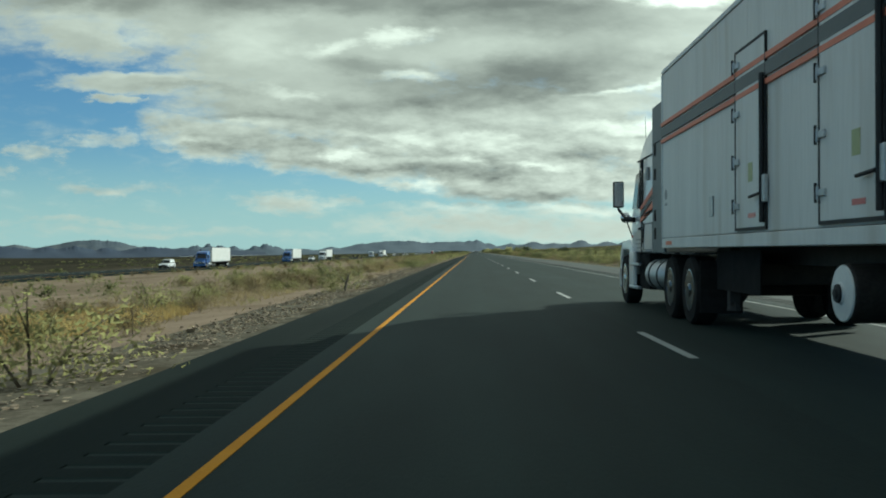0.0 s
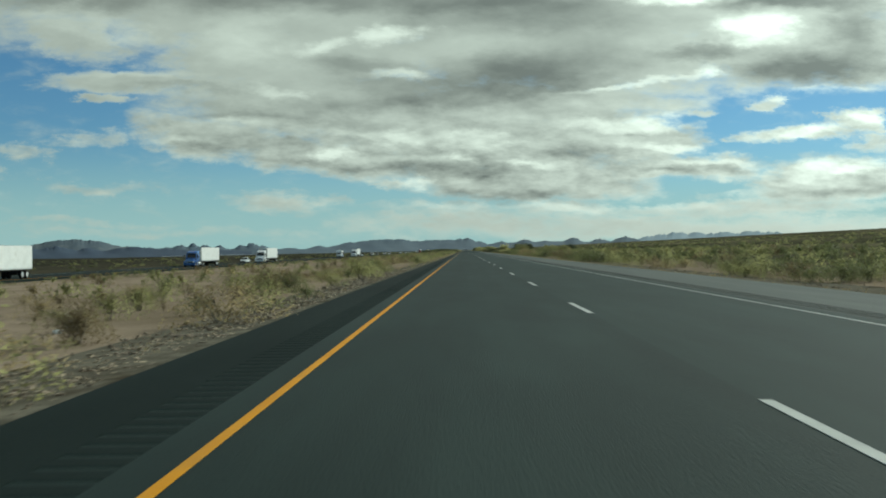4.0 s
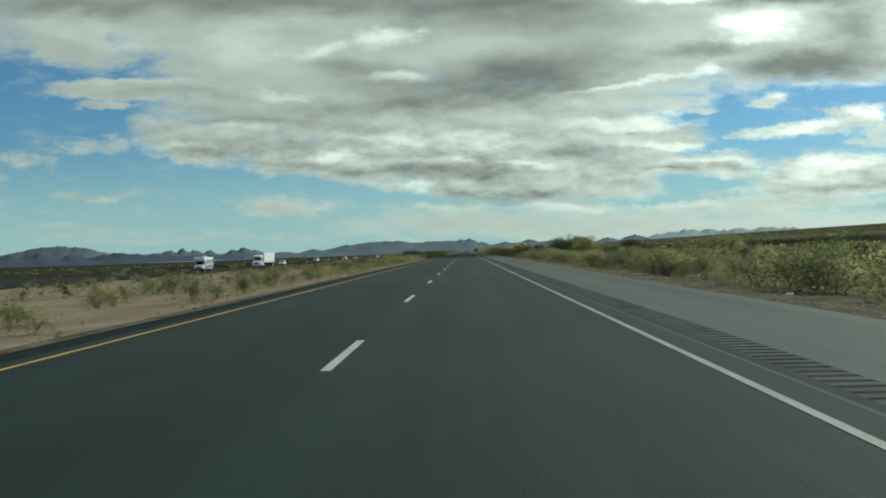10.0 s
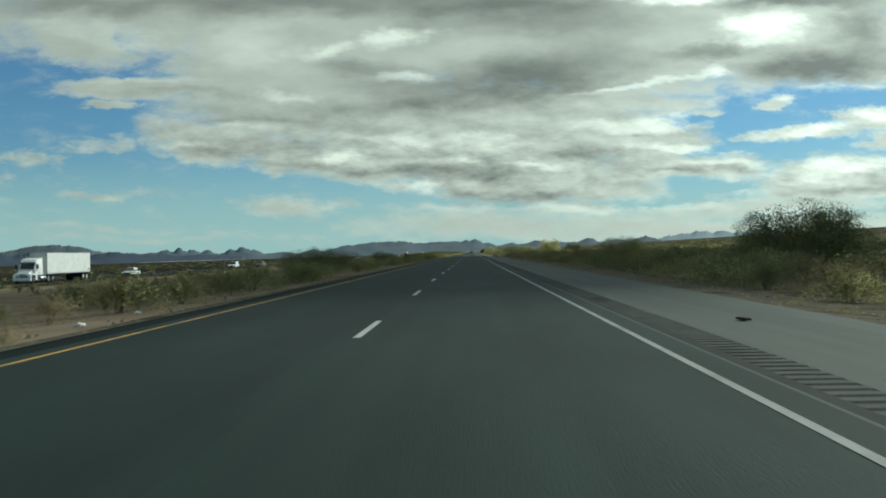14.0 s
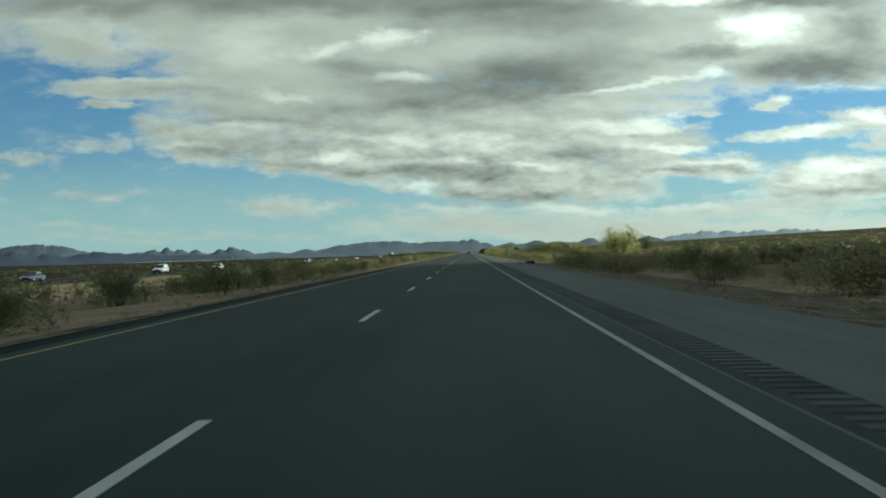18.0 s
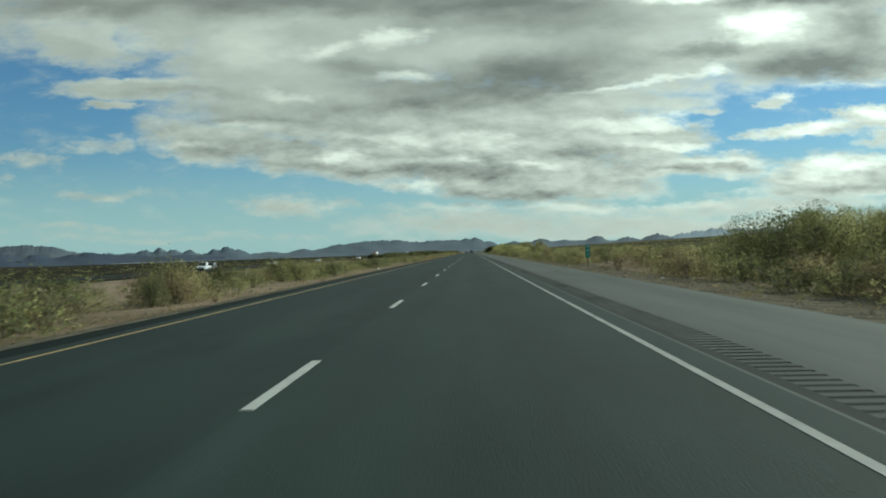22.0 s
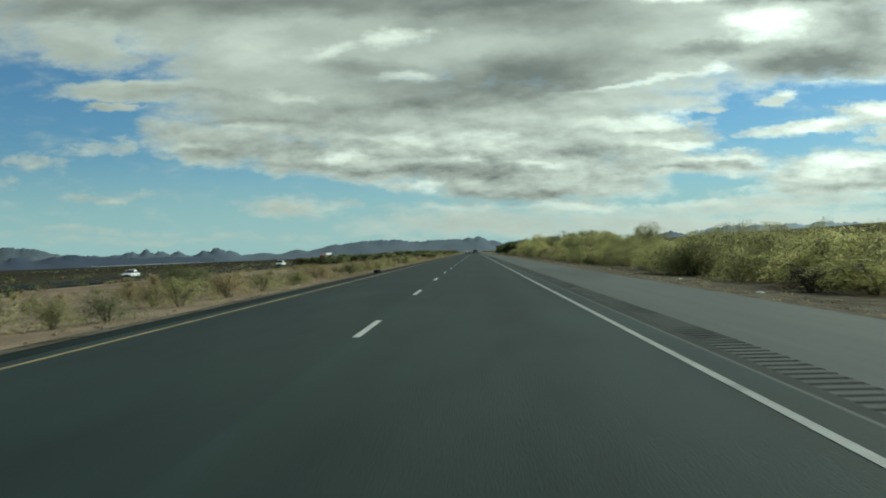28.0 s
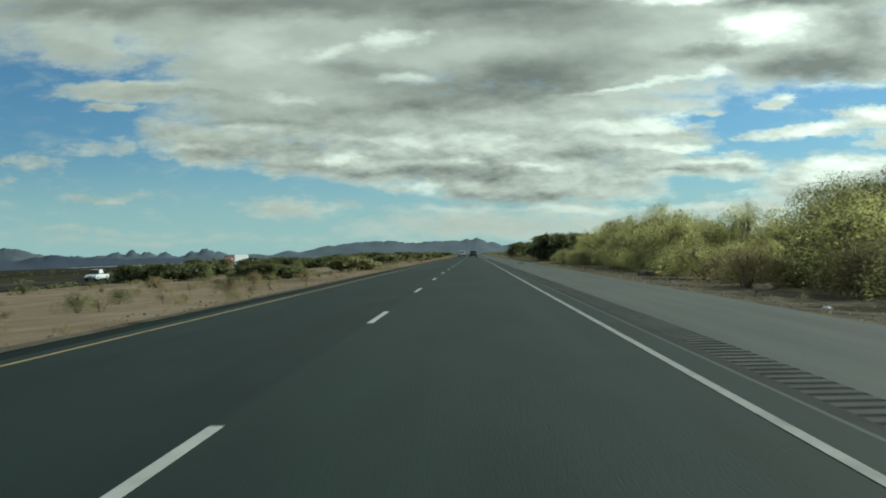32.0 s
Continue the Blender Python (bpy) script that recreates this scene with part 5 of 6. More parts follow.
for i in range(150):                                        # median side
    y = 36 + i * 7.8 + RNG.uniform(-3, 3)
    d = RNG.uniform(2.6, 7.5) if y < 240 else RNG.uniform(1.7, 6.5)
    if 760 < y < 860 or y > 1080:
        d += 3
    tall = RNG.uniform(0.4, 0.85) if y < 400 or y > 900 else RNG.uniform(0.7, 1.4)
    single(-4.6 - d, y, tall, tall * RNG.uniform(0.8, 1.3), kind_of(y, -1, RNG.uniform()), i % 3)
for x, y, tall in ((-8.7, 66, 0.95), (-9.6, 68.5, 1.05), (-8.9, 73, 0.85), (-8.2, 84, 0.9), (-9.3, 88, 1.1), (-8.8, 96, 0.9), (-10.5, 35, 0.8), (-7.4, 1041, 0.95), (-8.6, 1052, 0.6), (-7.6, 1062, 1.25), (-9.0, 1064, 1.3), (-7.4, 783, 1.3), (-9.0, 786, 1.5), (-8.0, 789, 1.2), (-10.2, 792, 1.5), (-8.6, 796, 1.3), (-11.0, 800, 1.5), (-9.5, 804, 1.3), (-12.0, 808, 1.4), (-8.4, 812, 0.9), (-10.0, 816, 1.1), (-7.6, 822, 0.7), (-6.9, 761, 1.2), (-7.6, 764, 1.1), (-6.4, 301, 1.1), (-7.2, 306, 1.2)):
    single(x, y, tall, tall * 1.2, int(x * 10) % 2 * 2, int(y) % 3)
for x, y, tall, wide, kind in ((-5.7, 857, 0.5, 0.8, 1), (13.0, 869, 0.9, 0.8, 2), (10.8, 880, 0.6, 0.6, 2), (12.6, 862, 0.7, 0.8, 2), (11.8, 833, 0.7, 0.7, 2), (10.9, 838, 0.5, 0.5, 2)):
    single(x, y, tall, wide, kind, int(y) % 3)
for x, y, tall, wide, kind in (                              # clumps that stand out on the median
        (-7.3, 762, 1.6, 1.5, 0), (-8.3, 755, 0.8, 1.2, 3), (-8.5, 758, 0.8, 1.2, 0), (-9.6, 757, 0.8, 1.2, 3), (-7.9, 775, 0.8, 1.0, 0), (-7.5, 796, 1.0, 1.2, 1),
        (-6.9, 817.5, 1.1, 1.3, 1), (-7.9, 819, 1.0, 1.1, 0), (-8.0, 826.5, 0.85, 1.1, 1), (-7.9, 829, 0.95, 1.2, 1), (-8.3, 831.5, 0.8, 1.1, 3), (-9.4, 828, 0.9, 1.3, 1),
        (-9.6, 824, 0.8, 1.2, 3), (-10.6, 832, 0.8, 1.2, 1), (-8.9, 821, 0.9, 1.2, 1), (-10.8, 826, 0.9, 1.3, 0), (-12.4, 830, 0.9, 1.3, 1), (-11.8, 822, 1.0, 1.3, 1),
        (-6.9, 966.5, 0.7, 0.8, 0), (-6.4, 968, 0.75, 0.9, 1), (-6.7, 974, 1.0, 1.1, 0), (-7.8, 975, 0.8, 1.1, 2), (-6.7, 979, 0.9, 1.2, 2), (-6.5, 983.5, 0.9, 1.2, 0),
        (-7.8, 982, 0.8, 1.2, 2), (-8.6, 987, 0.8, 1.2, 2), (-6.4, 990, 0.7, 0.9, 0), (-9.2, 1010, 0.8, 1.4, 2), (-10.4, 1011, 0.7, 1.2, 0), (-6.9, 1011.6, 0.9, 1.2, 1),
        (-8.1, 1004.3, 0.65, 0.9, 2), (-9.1, 1005.2, 0.6, 1.0, 2), (-7.8, 1038, 0.9, 1.1, 0), (-10.0, 1016.4, 0.7, 1.4, 2), (-8.4, 1018, 0.6, 1.2, 2), (-6.8, 1042, 0.8, 0.9, 0),
        (-6.6, 1060, 1.35, 1.3, 0), (-7.6, 1058.5, 0.9, 1.2, 1), (-8.2, 1040, 0.6, 1.0, 2), (-9.4, 1041, 0.6, 1.2, 3), (-8.1, 1075.8, 0.65, 1.0, 2), (-9.2, 1076.5, 0.6, 1.1, 2),
        (-8.0, 1078.3, 0.7, 1.0, 2), (-9.6, 1079.4, 0.6, 1.1, 0), (-8.3, 1083, 0.75, 0.9, 0), (-11.5, 1081.5, 0.65, 1.2, 2)):
    single(x, y, tall, wide, kind, int(y) % 3)
for i in range(148):                                        # outer side
    y = 10 + i * 8.2 + RNG.uniform(-3, 3)
    tall = RNG.uniform(0.6, 1.2) if y < 240 or 790 < y < 815 else RNG.uniform(0.9, 1.9)
    single(7.3 + RNG.uniform(3.4, 8.5) + (3.0 if 794 < y < 812 else 0.0), y, tall, tall * RNG.uniform(0.7, 1.1), kind_of(y, 1, RNG.uniform()), i % 3)

# a field of short golden straw beside the start
v, f = [], []
for i in range(5200):
    x, y = -8.2 - abs(RNG.normal(0, 3.6)), RNG.uniform(-6, 34)
    if noise.noise((x * 0.35, y * 0.16, 8.0)) < -0.22:
        continue
    z, tall = land(x, y), RNG.uniform(0.06, 0.22)
    for k in range(4):
        a = RNG.uniform(0, 6.28)
        dx, dy = math.cos(a), math.sin(a)
        n = len(v)
        v += [(x - dy * 0.006, y + dx * 0.006, z - 0.02), (x + dy * 0.006, y - dx * 0.006, z - 0.02), (x + dx * tall * 0.7, y + dy * tall * 0.7, z + tall)]
        f.append((n, n + 1, n + 2))
tagged(raw("straw_grass", v, f, STRAW), "short golden straw grass on the sandy median", "grass", kind="stuff")
v, f = [], []
for i in range(3400):                                       # a dense golden patch of it
    a, r = RNG.uniform(0, 6.28), math.sqrt(RNG.uniform())
    x, y = -11.6 + 3.0 * r * math.cos(a), 19.5 + 6.5 * r * math.sin(a)
    z, tall = land(x, y), RNG.uniform(0.07, 0.20)
    for k in range(5):
        a = RNG.uniform(0, 6.28)
        dx, dy = math.cos(a), math.sin(a)
        n = len(v)
        v += [(x - dy * 0.010, y + dx * 0.010, z - 0.02), (x + dy * 0.010, y - dx * 0.010, z - 0.02), (x + dx * tall * 0.6, y + dy * tall * 0.6, z + tall)]
        f.append((n, n + 1, n + 2))
tagged(raw("golden_grass", v, f, GOLDEN), "dense patch of golden dry grass on the median", "grass", kind="stuff")
# a dense belt of soft dry tufts along the median's edge
spots = []
while len(spots) < 420:
    y, d = RNG.uniform(-8, 265), 3.3 + abs(RNG.normal(0, 3.2))
    if RNG.uniform() < 0.55 + 0.8 * noise.noise((d * 0.25, y * 0.06, 21.0)):
        t = RNG.uniform(0.22, 0.55)
        spots.append((-5.1 - d, y, t, t * RNG.uniform(1.0, 1.6), (0, 3, 2, 0, 3, 3)[len(spots) % 6]))
scatter("median_tufts", spots, SOFT, "dense soft straw and olive tufts along the stony verge")
spots = []
while len(spots) < 400:
    y, d = RNG.uniform(860, 1180) if len(spots) < 320 else RNG.uniform(1064, 1086), 1.2 + RNG.uniform() ** 1.4 * 22
    if RNG.uniform() < 0.5 + 0.9 * noise.noise((d * 0.2, y * 0.05, 33.0)):
        t = RNG.uniform(0.25, 0.65)
        spots.append((-4.6 - d, y, t, t * RNG.uniform(1.1, 1.8), (2, 2, 0, 2, 3)[len(spots) % 5]))
scatter("golden_tufts", spots, SOFT, "golden dry tufts on the sandy median")

# small dry tufts that fringe both pavement edges
TUFT = [shrub(70 + i, 1, 150, 0.20, 0.030, 0.7) for i in range(3)]
spots = []
for i in range(1150):
    y = RNG.uniform(-6, 1200)
    x = left_edge(y) - 0.45 - abs(RNG.normal(0, 0.9)) - (1.6 if y < 150 else 0.0) if i % 2 else ROAD_RIGHT + 0.7 + abs(RNG.normal(0, 1.5))
    t = RNG.uniform(0.10, 0.34)
    spots.append((x, y, t, t * RNG.uniform(0.9, 1.6), (2, 2, 4, 3, 0, 4)[i % 6] if i % 2 == 0 else (2, 2, 3, 0)[i % 4]))
scatter("verge_tufts", spots, TUFT, "small dry straw and dead tufts fringing the pavement")
# the rest of the scrub
spots = []
while len(spots) < 1900:
    y, d = RNG.uniform(-10, 1260), 1.8 + RNG.uniform() ** 1.7 * 44
    keep = 0.5 + 0.6 * noise.noise((d * 0.12, y * 0.035, 4.0)) + (0.35 if d > 36 else 0) + (0.25 if 260 < y < 760 and d < 9 else 0) + (0.45 if 185 < y < 300 and d < 12 else 0) - (0.08 if y < 250 and 9 < d < 34 else 0) - (0.45 if y > 1088 and d < 25 else 0)
    if RNG.uniform() < keep:
        t = RNG.uniform(0.45, 1.05) * (1.35 if 410 < y < 760 and d < 12 else 1.0)
        spots.append((-4.6 - d, y, t, t * RNG.uniform(0.9, 1.5), kind_of(y, -1, RNG.uniform())))
scatter("median_scrub", [p for p in spots if p[0] > -14], MEDIUM, "low olive and straw-coloured scrub along the edge of the median")
scatter("median_scrub_beyond", [p for p in spots if p[0] <= -14], MIDWAY, "low olive and straw-coloured scrub on the sandy median")
spots = []
while len(spots) < 2700:
    y, d = RNG.uniform(-10, 1300), 3.4 + RNG.uniform() ** 1.6 * 38
    keep = 0.62 + 0.6 * noise.noise((d * 0.1, y * 0.035, 9.0))
    if RNG.uniform() < keep:
        t = RNG.uniform(0.6, 1.2) * (1.0 if y < 180 else 1.25 if y < 960 else 1.7)
        if (y > 960 and d < 5) or (794 < y < 811 and d < 6):
            continue
        spots.append((7.3 + d, y, t, t * RNG.uniform(1.0, 1.5), kind_of(y, 1, RNG.uniform())))
scatter("roadside_scrub", [p for p in spots if p[0] < 16.5], MEDIUM, "thick olive and russet scrub along the verge")
scatter("roadside_scrub_beyond", [p for p in spots if p[0] >= 16.5], MIDWAY, "thick olive, green and russet scrub beside the road")
spots = []
while len(spots) < 4200:
    y = RNG.uniform(-20, 2300)
    side = -1 if RNG.uniform() < 0.42 else 1
    d = 64 + RNG.uniform() ** 1.6 * 330 if side < 0 else 44 + RNG.uniform() ** 1.6 * 330
    if y > 1250 and RNG.uniform() < 0.5:
        d = (3 if side < 0 else 4) + RNG.uniform() * 45
    t = RNG.uniform(0.7, 1.5)
    x = -4.6 - d if side < 0 else 7.3 + d
    if -68 < x < -53:
        continue
    if side < 0:
        t *= 0.7
    spots.append((x, y, t, t * RNG.uniform(1.2, 2.0), int(RNG.uniform() < 0.6)))
scatter("distant_scrub", spots, DISTANT, "scattered dark scrub over the far desert plain")

# trees
TREE_KINDS = []
for k, (leaf, size, n) in enumerate(((OLIVE, 0.125, 6000), (GREEN, 0.13, 6000), (OLIVE, 0.12, 6600), (YELLOWISH, 0.125, 6000), (GREEN, 0.13, 6000))):
    (wv, wf), (lv, lf, ln) = tree_mesh(100 + k, n, size, (1.0, 1.15, 0.8, 0.9, 0.95)[k], (3, 4, 3, 4, 5)[k])
    wood_ob, leaf_ob = raw("trunk", wv, wf, BARK), raw("crown", lv, lf, leaf, normals=ln)
    TREE_KINDS.append((wood_ob.data, leaf_ob.data))
    bpy.data.objects.remove(wood_ob)
    bpy.data.objects.remove(leaf_ob)
TREE_WORDS = ("olive-green multi-stemmed desert tree with a loose crown", "dark green rounded desert tree", "tall thin olive desert tree with airy twigs",
              "yellowish half-bare desert tree", "dense deep green desert tree")


for k, (leaf, n) in enumerate(((GREEN, 1000), (OLIVE, 1000))):          # kinds 5 and 6 only stand far off
    (wv, wf), (lv, lf, ln) = tree_mesh(120 + k, n, 0.62, 1.1, 2)
    wood_ob, leaf_ob = raw("trunk", wv, wf, BARK), raw("crown", lv, lf, leaf, normals=ln)
    TREE_KINDS.append((wood_ob.data, leaf_ob.data))
    bpy.data.objects.remove(wood_ob)
    bpy.data.objects.remove(leaf_ob)
TREE_WORDS += ("far dark green desert tree", "far olive desert tree")


def tree(x, y, tall, wide, kind):
    m = Matrix.LocRotScale((x, y, land(x, y)), Euler((0, 0, RNG.uniform(0, 6.28))), (wide / 5.0, wide / 5.0, tall / 5.0))
    root = thing("tree", m, TREE_WORDS[kind] + " beside the highway", "tree", "roadside trees")
    for name, data in zip(("trunk", "crown"), TREE_KINDS[kind]):
        p = new(name, data)
        p.parent = root
    return root


for row in ((23.8, 512, 4.6, 5.4, 1), (27.5, 517, 3.9, 4.4, 0), (20.5, 456, 3.3, 3.6, 2), (15.5, 535, 2.6, 3.2, 0), (26.0, 742, 5.2, 5.6, 3), (40.0, 800, 4.2, 4.4, 1),
            (19.2, 779, 3.3, 3.8, 0), (21.5, 768, 2.9, 3.6, 3), (27.8, 1090, 5.0, 4.0, 2), (21.4, 1107, 4.0, 4.4, 1), (24.5, 1118, 4.3, 4.6, 0), (17.0, 1163, 5.0, 4.4, 3),
            (14.9, 1184, 4.5, 4.6, 3), (18.6, 1126, 4.9, 4.2, 1), (25.5, 1148, 5.0, 4.8, 0), (23.3, 1136, 4.6, 4.6, 1), (60.0, 640, 3.6, 4.6, 1), (17.0, 300, 2.5, 2.8, 2), (33.0, 420, 3.2, 3.4, 2)):
    tree(*row)
# thickets: a row by the bend before the mile marker, and a hedge that grows taller towards the end
for i in range(11):
    tree(18 + RNG.uniform(-2.5, 3), 752 + 3.0 * i + RNG.uniform(-2, 2), RNG.uniform(2.4, 3.5), RNG.uniform(2.8, 4.0), (0, 0, 1, 3, 2)[i % 5])
for i in range(70):
    y = 956 + 5.4 * i + RNG.uniform(-2, 2)
    grown = min(1.0, max(0.0, y - 960) / 160) ** 1.5
    kind = (0, 3, 3, 3, 3, 2, 3, 0)[i % 8] if y < 1215 else 5
    tree(13.6 + RNG.uniform() ** 1.5 * 8, y, RNG.uniform(1.9, 2.5) + grown * RNG.uniform(0.9, 2.2), RNG.uniform(3.1, 4.4), kind)
for i in range(46):                                         # lower bushes that close its foot
    y = 962 + 5.2 * i + RNG.uniform(-2, 2)
    tree(12.2 + RNG.uniform() * 1.8, y, RNG.uniform(1.2, 2.0), RNG.uniform(2.6, 3.6), (3, 0, 3, 3, 0)[i % 5])
for i in range(34):                                         # a dark belt of trees across the median and along the far road
    tree(-30 - RNG.uniform(0, 21), 1295 + 14 * i + RNG.uniform(-6, 6), RNG.uniform(2.6, 4.2), RNG.uniform(4.5, 7.0), 5)
for i in range(12):
    tree(-9 - RNG.uniform(0, 26), 1420 + 42 * i + RNG.uniform(-8, 8), RNG.uniform(2.2, 3.6), RNG.uniform(3.0, 4.4), (5, 6)[i % 2])
for i in range(10):                                         # dark trees that hide a stretch of the far road
    y = (1228 if i < 3 else 1270) + 9 * i + RNG.uniform(-4, 4)
    tree(-41 - RNG.uniform(0, 10), y, RNG.uniform(2.3, 3.3), RNG.uniform(3.6, 5.2), 5)
for i in range(16):
    tree(-9.5 - RNG.uniform(0, 7), 1165 + 17 * i + RNG.uniform(-5, 5), RNG.uniform(1.3, 2.0), RNG.uniform(2.4, 3.6), (5, 6, 5)[i % 3])
for x, y, tall in ((-11, 520, 2.2), (-13, 548, 2.5), (-15, 620, 2.2), (-10, 570, 1.9), (-12, 900, 1.9), (-18, 1010, 1.8)):
    tree(x, y, tall, tall * 1.25, 1)

# dry grass and weeds along the pavement's edges
v, f = [], []
for i in range(8000):
    side = -1 if i % 5 < 2 else 1
    y = RNG.uniform(-8, 1190)
    x = left_edge(y) - 0.5 - abs(RNG.normal(0, 0.9)) if side < 0 else ROAD_RIGHT + 0.4 + abs(RNG.normal(0, 1.6))
    z, tall = land(x, y), RNG.uniform(0.04, 0.13)
    for k in range(3):
        a = RNG.uniform(0, 6.28)
        dx, dy = math.cos(a), math.sin(a)
        n = len(v)
        v += [(x - dy * 0.005, y + dx * 0.005, z), (x + dy * 0.005, y - dx * 0.005, z), (x + dx * tall * 0.5 + dy * 0.003, y + dy * tall * 0.5, z + tall * 0.7), (x + dx * tall * 0.9, y + dy * tall * 0.9, z + tall)]
        f.append((n, n + 1, n + 2, n + 3))
tagged(raw("dry_grass", v, f, STRAW), "short dry grass along the pavement edges", "grass", kind="stuff")

# stones on the verges
iv = np.array([(p, q, r) for p in (-0.6, 0.6) for q in (-0.6, 0.6) for r in (-0.6, 0.6)])
it = np.array([(0, 1, 3), (0, 3, 2), (4, 6, 7), (4, 7, 5), (0, 4, 5), (0, 5, 1), (2, 3, 7), (2, 7, 6), (0, 2, 6), (0, 6, 4), (1, 5, 7), (1, 7, 3)])
v, f = [], []
for i in range(34000):
    y = RNG.uniform(-6, 150) if i < 17000 else RNG.uniform(120, 1190)
    if i < 17000:
        x = -6.1 + RNG.normal(0, 0.5)
        if x > -5.5:
            x = -5.5 - RNG.uniform(0, 1.3)
    elif i < 25000 and i % 3 == 0:
        x = left_edge(y) - 0.35 - abs(RNG.normal(0, 0.8))
    else:
        x = ROAD_RIGHT + 0.3 + abs(RNG.normal(0, 1.7))
    r = 0.014 + 0.030 * RNG.uniform() ** 2 + (0.05 * RNG.uniform() if i % 60 == 0 else 0)
    a = RNG.uniform(0, 3.14)
    c, w = math.cos(a), math.sin(a)
    q = iv * RNG.uniform(0.75, 1.25, iv.shape[0])[:, None] * np.array([r, r * 1.2, r * 0.75])
    f.append(it + 8 * i)
    v.append(np.stack([q[:, 0] * c - q[:, 1] * w, q[:, 0] * w + q[:, 1] * c, q[:, 2]], 1) + RNG.normal(0, r * 0.12, iv.shape) + np.array([x, y, land(x, y) + 0.03 + r * 0.2]))
tagged(raw("verge_stones", np.concatenate(v), np.concatenate(f), STONE), "loose tan stones on the verge", "stones", kind="stuff")

# gravel verges, slightly proud of the sand
for name, a, b in (("verge_left", -7.2, None), ("verge_right", ROAD_RIGHT - 0.02, 11.6)):
    v, f = [], []
    ys = spread((-60, 3), (1300, 100), (2400, 1))
    for j, y in enumerate(ys):
        x0, x1 = (a + 1.9 * min(1.0, max(0.0, (y - 130) / 130)), left_edge(y) + 0.02) if b is None else (a, b + 0.5 * noise.noise((y * 0.12, 0, 0)))
        x0 += 0.3 * noise.noise((y * 0.15, 1, 0)) if b is None else 0
        for k in range(4):
            x = x0 + (x1 - x0) * k / 3
            inner = (k == 3) if b is None else (k == 0)
            v.append((x, y, camber(x) - 0.03 if inner else land(x, y) + 0.012 + 0.025 * (k in (1, 2)) * (1 + noise.noise((x * 2, y * 0.6, 0)))))
        if j:
            n = 4 * j
            f += [(n - 4 + k, n - 3 + k, n + 1 + k, n + k) for k in range(3)]
    tagged(raw(name, v, f, GRAVEL, smooth=True), "gravel verge beside the pavement", "verge", kind="structure")

# ---------------------------------------------------------------- small roadside things
block = link("culvert_headwall", box(-0.5, 0.5, -0.12, 0.12, -0.2, 0.34, 0.02), LITTER)
block.matrix_world = pose(-12.8, 849, land(-12.8, 849))
tagged(block, "low white concrete culvert headwall in the median", "headwall")
marker = thing("mile_marker", pose(10.5, 805.7, land(10.5, 805.7)), "green mile marker on a wooden post beside the highway", "road sign")
part("post", box(-0.045, 0.045, 0.0, 0.06, -0.2, 1.25, 0.006), WOOD, marker)
panel = part("panel", box(-0.17, 0.17, -0.008, -0.004, 0.74, 1.72, 0.0), SIGN_GREEN, marker, "green reflective panel with white figures")
for k, word in enumerate("41"):
    curve = bpy.data.curves.new("figure", "FONT")
    curve.body, curve.size, curve.align_x, curve.extrude = word, 0.36, "CENTER", 0.001
    curve.materials.append(SIGN_WHITE)
    fig = new("figure", curve)
    fig.parent = panel
    fig.matrix_basis = pose(0.0, -0.011, 1.15 - 0.32 * k, 90, 0, 0)
part("word_bar", box(-0.12, 0.12, -0.0105, -0.0085, 1.56, 1.62), SIGN_WHITE, panel)


def dead_branch(x, y, size, turn):
    """A bleached forked stem with a fallen limb beside it."""
    root = thing("dead_branch", pose(x, y, land(x, y), 0, 0, turn) @ Matrix.Scale(size, 4), "bleached dead branch lying on the stony verge", "branch", "dead branches")
    bm = rod((0, 0, -0.06), (0.05, 0.02, 0.34), 0.05, 0.04, 7)
    rod((0.05, 0.02, 0.30), (0.16, -0.05, 0.62), 0.04, 0.018, 7, bm)
    rod((0.05, 0.02, 0.30), (-0.20, 0.05, 0.55), 0.03, 0.012, 7, bm)
    part("stem", bm, BARK, root)
    bm = rod((0.1, 0.25, 0.03), (0.75, 0.55, 0.10), 0.04, 0.03, 7)
    rod((0.72, 0.53, 0.10), (1.35, 0.70, 0.20), 0.03, 0.012, 6, bm)
    rod((0.60, 0.48, 0.09), (0.95, 0.85, 0.24), 0.018, 0.008, 6, bm)
    rod((0.35, 0.36, 0.06), (0.50, 0.10, 0.22), 0.016, 0.007, 6, bm)
    part("limb", bm, WOOD, root, "pale bare limb")
    return root


dead_branch(-6.3, 29.6, 1.0, 10)
dead_branch(-6.6, 49.5, 0.6, 140)
dead_branch(10.2, 318.0, 0.8, 60)


def tyre_scrap(x, y, size, turn):
    """A torn strip of tyre tread that lies curled on the ground."""
    bm = bmesh.new()
    rows = []
    for k in range(15):
        a = -0.5 + 4.0 * k / 14
        r = 0.5 * size * (1 + 0.12 * math.sin(3 * k))
        rows.append([bm.verts.new((s * 0.13 * (1 + 0.3 * math.sin(5.0 * k)), r * math.cos(a) * 1.1, max(0.0, r * math.sin(a) * 0.14) + 0.012 + o)) for s, o in ((-1, 0.0), (-1, 0.03), (1, 0.035), (1, 0.005))])
    for p, q in zip(rows, rows[1:]):
        for i in range(4):
            bm.faces.new((p[i], p[(i + 1) % 4], q[(i + 1) % 4], q[i]))
    bm.faces.new(rows[0])
    bm.faces.new(rows[-1])
    ob = link("tyre_scrap", bm, BLACK)
    ob.matrix_world = pose(x, y, 0.0 if x < ROAD_RIGHT else land(x, y), 0, 0, turn)
    return tagged(ob, "curled black strip of torn tyre tread on the shoulder", "debris", "tyre scraps")


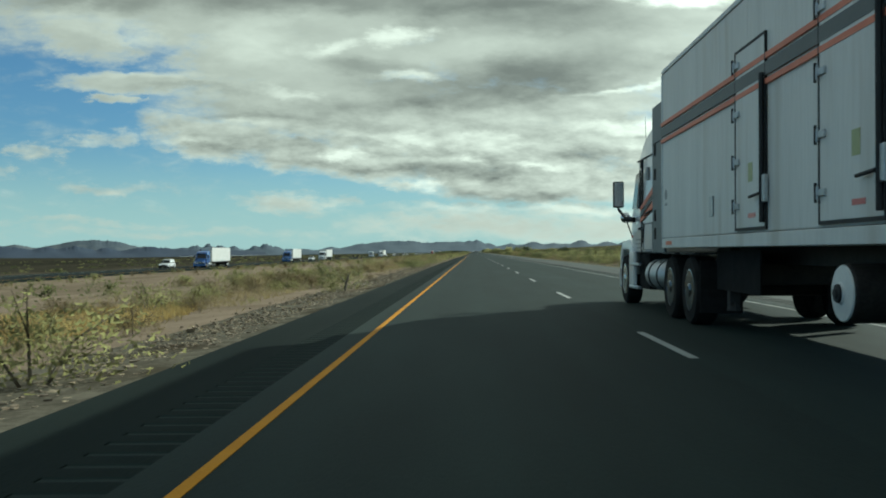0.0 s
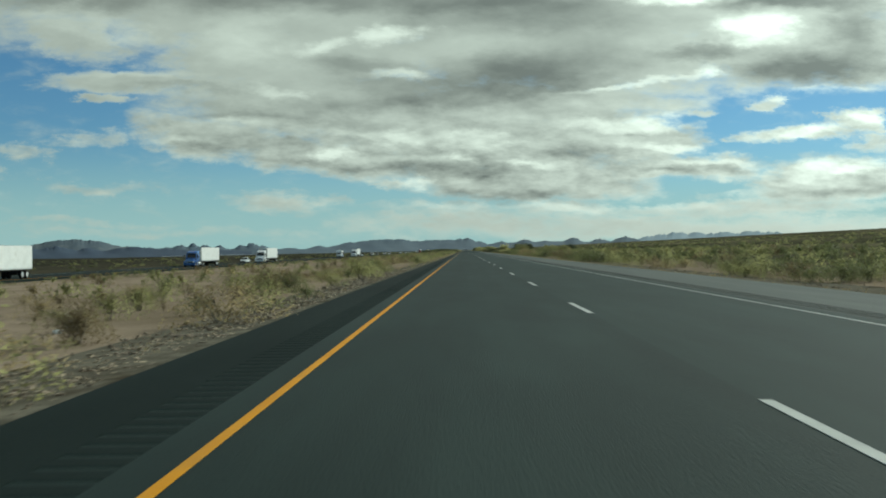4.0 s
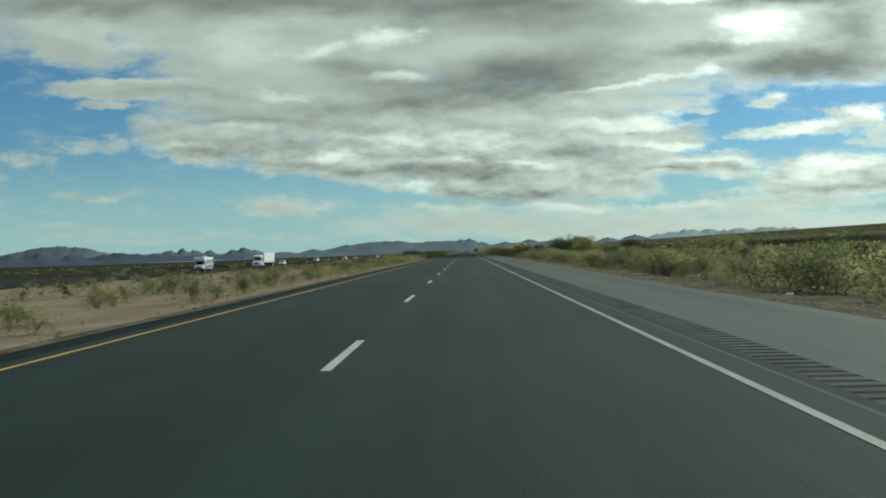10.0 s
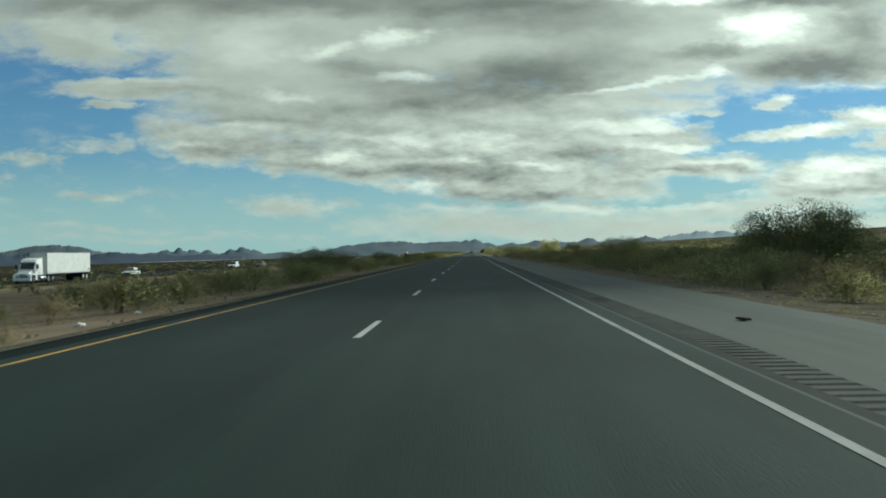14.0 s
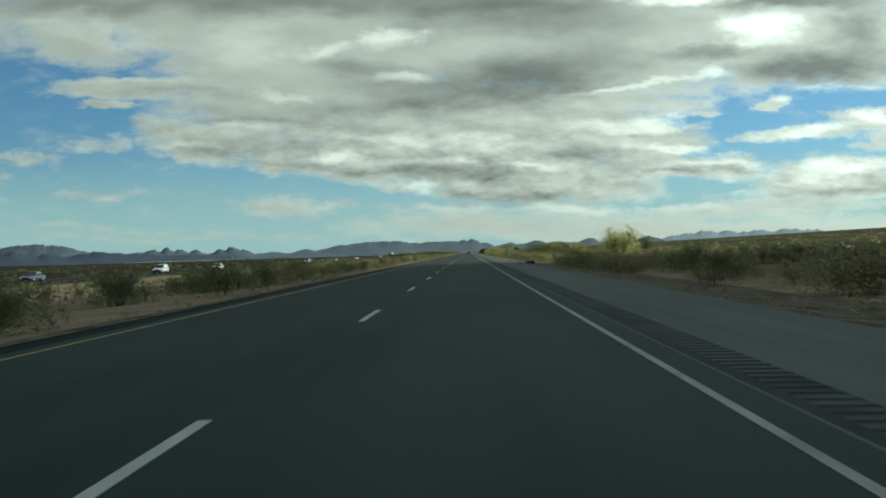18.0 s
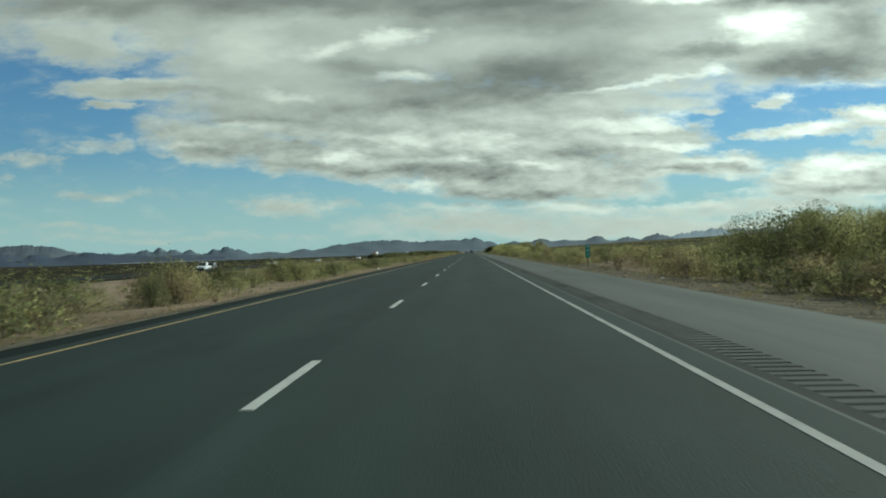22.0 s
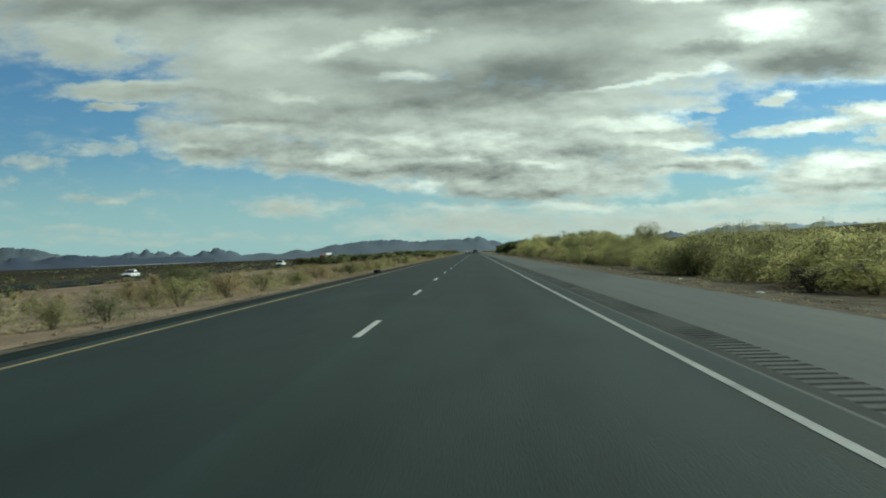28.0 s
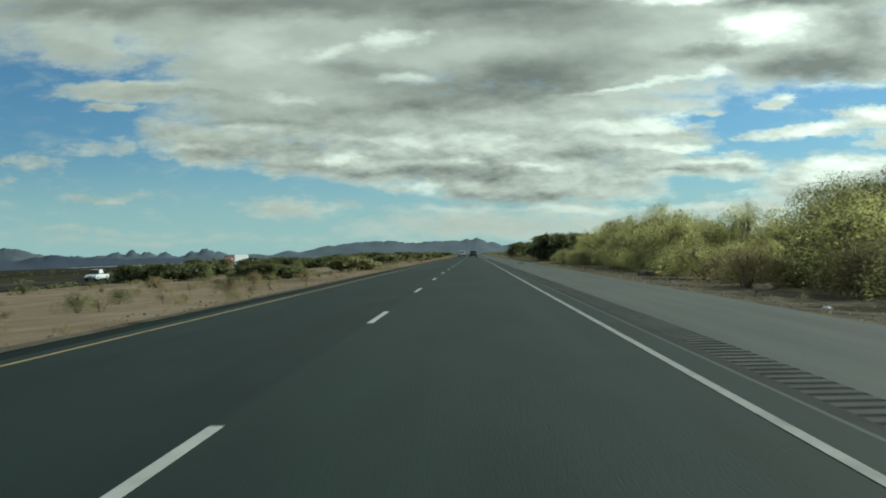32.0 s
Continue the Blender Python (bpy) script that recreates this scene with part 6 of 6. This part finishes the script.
def tyre_carcass(x, y, turn, k0=0.72):
    """A burst tyre that has slumped to a low black heap."""
    bm = bmesh.new()
    n, k = 36, 12
    ring = []
    for i in range(n):
        a = 2 * math.pi * i / n
        row = []
        for j in range(k):
            b = 2 * math.pi * j / k
            sag = 0.5 + 0.5 * noise.noise((math.cos(a) * 1.3, math.sin(a) * 1.3, 4.0))
            r = 0.34 + 0.15 * math.cos(b) * (1 + 0.25 * math.sin(a * 9))
            row.append(bm.verts.new((r * math.cos(a) * 1.25, r * math.sin(a) * 0.75, 0.17 + (0.15 + 0.10 * sag) * math.sin(b) + 0.10 * sag * (math.sin(b) > 0))))
        ring.append(row)
    for i in range(n):
        for j in range(k):
            p, q = ring[i], ring[(i + 1) % n]
            bm.faces.new((p[j], p[(j + 1) % k], q[(j + 1) % k], q[j]))
    ob = link("burst_tyre", bm, BLACK, smooth=True)
    ob.matrix_world = pose(x, y, (land(x, y) if x > ROAD_RIGHT else camber(x)) - 0.02, 0, 0, turn) @ Matrix.Scale(k0, 4)
    return tagged(ob, "slumped black burst tyre at the pavement's edge", "tyre")


tyre_carcass(7.68, 681, 20)
tyre_carcass(-4.3, 1004.5, 70, 0.5)


def board(x, y, long, turn, pale):
    """A splintered board lying in the verge dirt."""
    bm = box(-long / 2, long / 2, -0.07, 0.07, 0.0, 0.035, 0.006)
    for p in bm.verts:
        p.co.z += 0.05 * (p.co.x / long) ** 2 + 0.012 * noise.noise(p.co * 5)
        p.co.y *= 1 + 0.3 * noise.noise((p.co.x * 3, x, y))
    ob = link("board", bm, LITTER if pale else WOOD)
    ob.matrix_world = pose(x, y, land(x, y) + 0.035, 0, 0, turn)
    return tagged(ob, ("pale" if pale else "brown") + " splintered board lying in the verge", "board", "discarded boards")


for row in ((10.3, 352.5, 1.3, 15, True), (8.3, 341.5, 0.9, 40, False), (9.6, 700, 1.0, 70, False), (10.2, 716, 1.2, 20, True), (9.8, 874, 0.9, 10, False), (9.2, 992, 1.0, 30, False)):
    board(*row)

for j, (x, y, tall) in enumerate(((11.9, 373, 0.9), (10.6, 348.5, 0.7), (10.9, 433, 0.9), (10.9, 974, 0.95), (12.4, 455, 0.8), (12.6, 676, 0.8), (12.0, 692, 0.9), (11.6, 1030, 0.7), (12.2, 1060, 0.8))):
    first = new("dead_bush", dead_data[j % 3])
    first.matrix_world = Matrix.LocRotScale((x, y, land(x, y)), Euler((0, 0, j * 1.3)), (tall * 1.5, tall * 1.5, tall))
    tagged(first, "dark dead bush beside the verge", "bush", "dead bushes")

for row in ((6.1, 672.0, 0.3, 20), (5.66, 390.5, 0.2, 80), (5.7, 462.6, 0.09, 100), (6.3, 1180, 0.5, 40)):
    tyre_scrap(*row)


def litter(x, y, size, turn):
    """A crumpled scrap of white rubbish."""
    bm = bmesh.new()
    bmesh.ops.create_icosphere(bm, subdivisions=2, radius=size)
    for p in bm.verts:
        p.co *= 1 + 0.5 * noise.noise(p.co * (3 / size) + Vector((x, y, 0)))
        p.co.z = max(p.co.z * 0.55, -0.3 * size) + 0.28 * size
    ob = link("litter", bm, LITTER)
    ob.matrix_world = pose(x, y, land(x, y), 0, 0, turn)
    return tagged(ob, "crumpled scrap of white litter on the ground", "litter", "scattered litter")


for i, (x, y) in enumerate(((-6.2, 989), (-6.0, 466), (-9.5, 108), (-7.0, 62), (-6.0, 811), (-6.3, 470), (9.2, 312), (9.8, 330), (8.9, 388), (9.4, 405), (9.6, 640), (8.8, 668), (9.0, 690), (9.4, 706), (9.9, 775),
                            (9.2, 846), (9.8, 880), (8.9, 972), (9.7, 985), (9.5, 1003), (9.2, 1018), (9.9, 1046), (-7.5, 838), (-6.6, 1000), (8.7, 1110), (9.4, 1127))):
    litter(x, y, 0.05 + 0.07 * ((i * 37) % 10) / 10, i * 40)


def rubble(x, y, size, turn):
    """A low pale clod of broken ground."""
    bm = bmesh.new()
    bmesh.ops.create_icosphere(bm, subdivisions=3, radius=1.0)
    for p in bm.verts:
        p.co *= 1 + 0.45 * noise.fractal(p.co * 1.8 + Vector((x, y, 0)), 1.0, 2.0, 4)
        p.co = Vector((p.co.x * size, p.co.y * size * 0.7, p.co.z * size * 0.42))
    ob = link("boulder", bm, STONE, smooth=True)
    ob.matrix_world = pose(x, y, land(x, y) + 0.06 * size, 0, 0, turn)
    return tagged(ob, "low pale broken boulder in the verge", "boulder", "verge boulders")


for i, (x, y) in enumerate(((10.8, 331), (11.2, 352), (12.0, 398), (11.0, 413), (12.5, 440), (11.5, 704), (12.4, 716), (11.8, 728), (13.0, 812), (12.2, 822), (11.6, 876), (12.6, 890),
                            (11.5, 1004), (11.2, 1122), (11.0, 1141), (12.2, 1133), (11.6, 1160), (10.9, 300), (12.0, 765))):
    rubble(x, y, 0.3 + 0.4 * ((i * 29) % 11) / 11, i * 50)
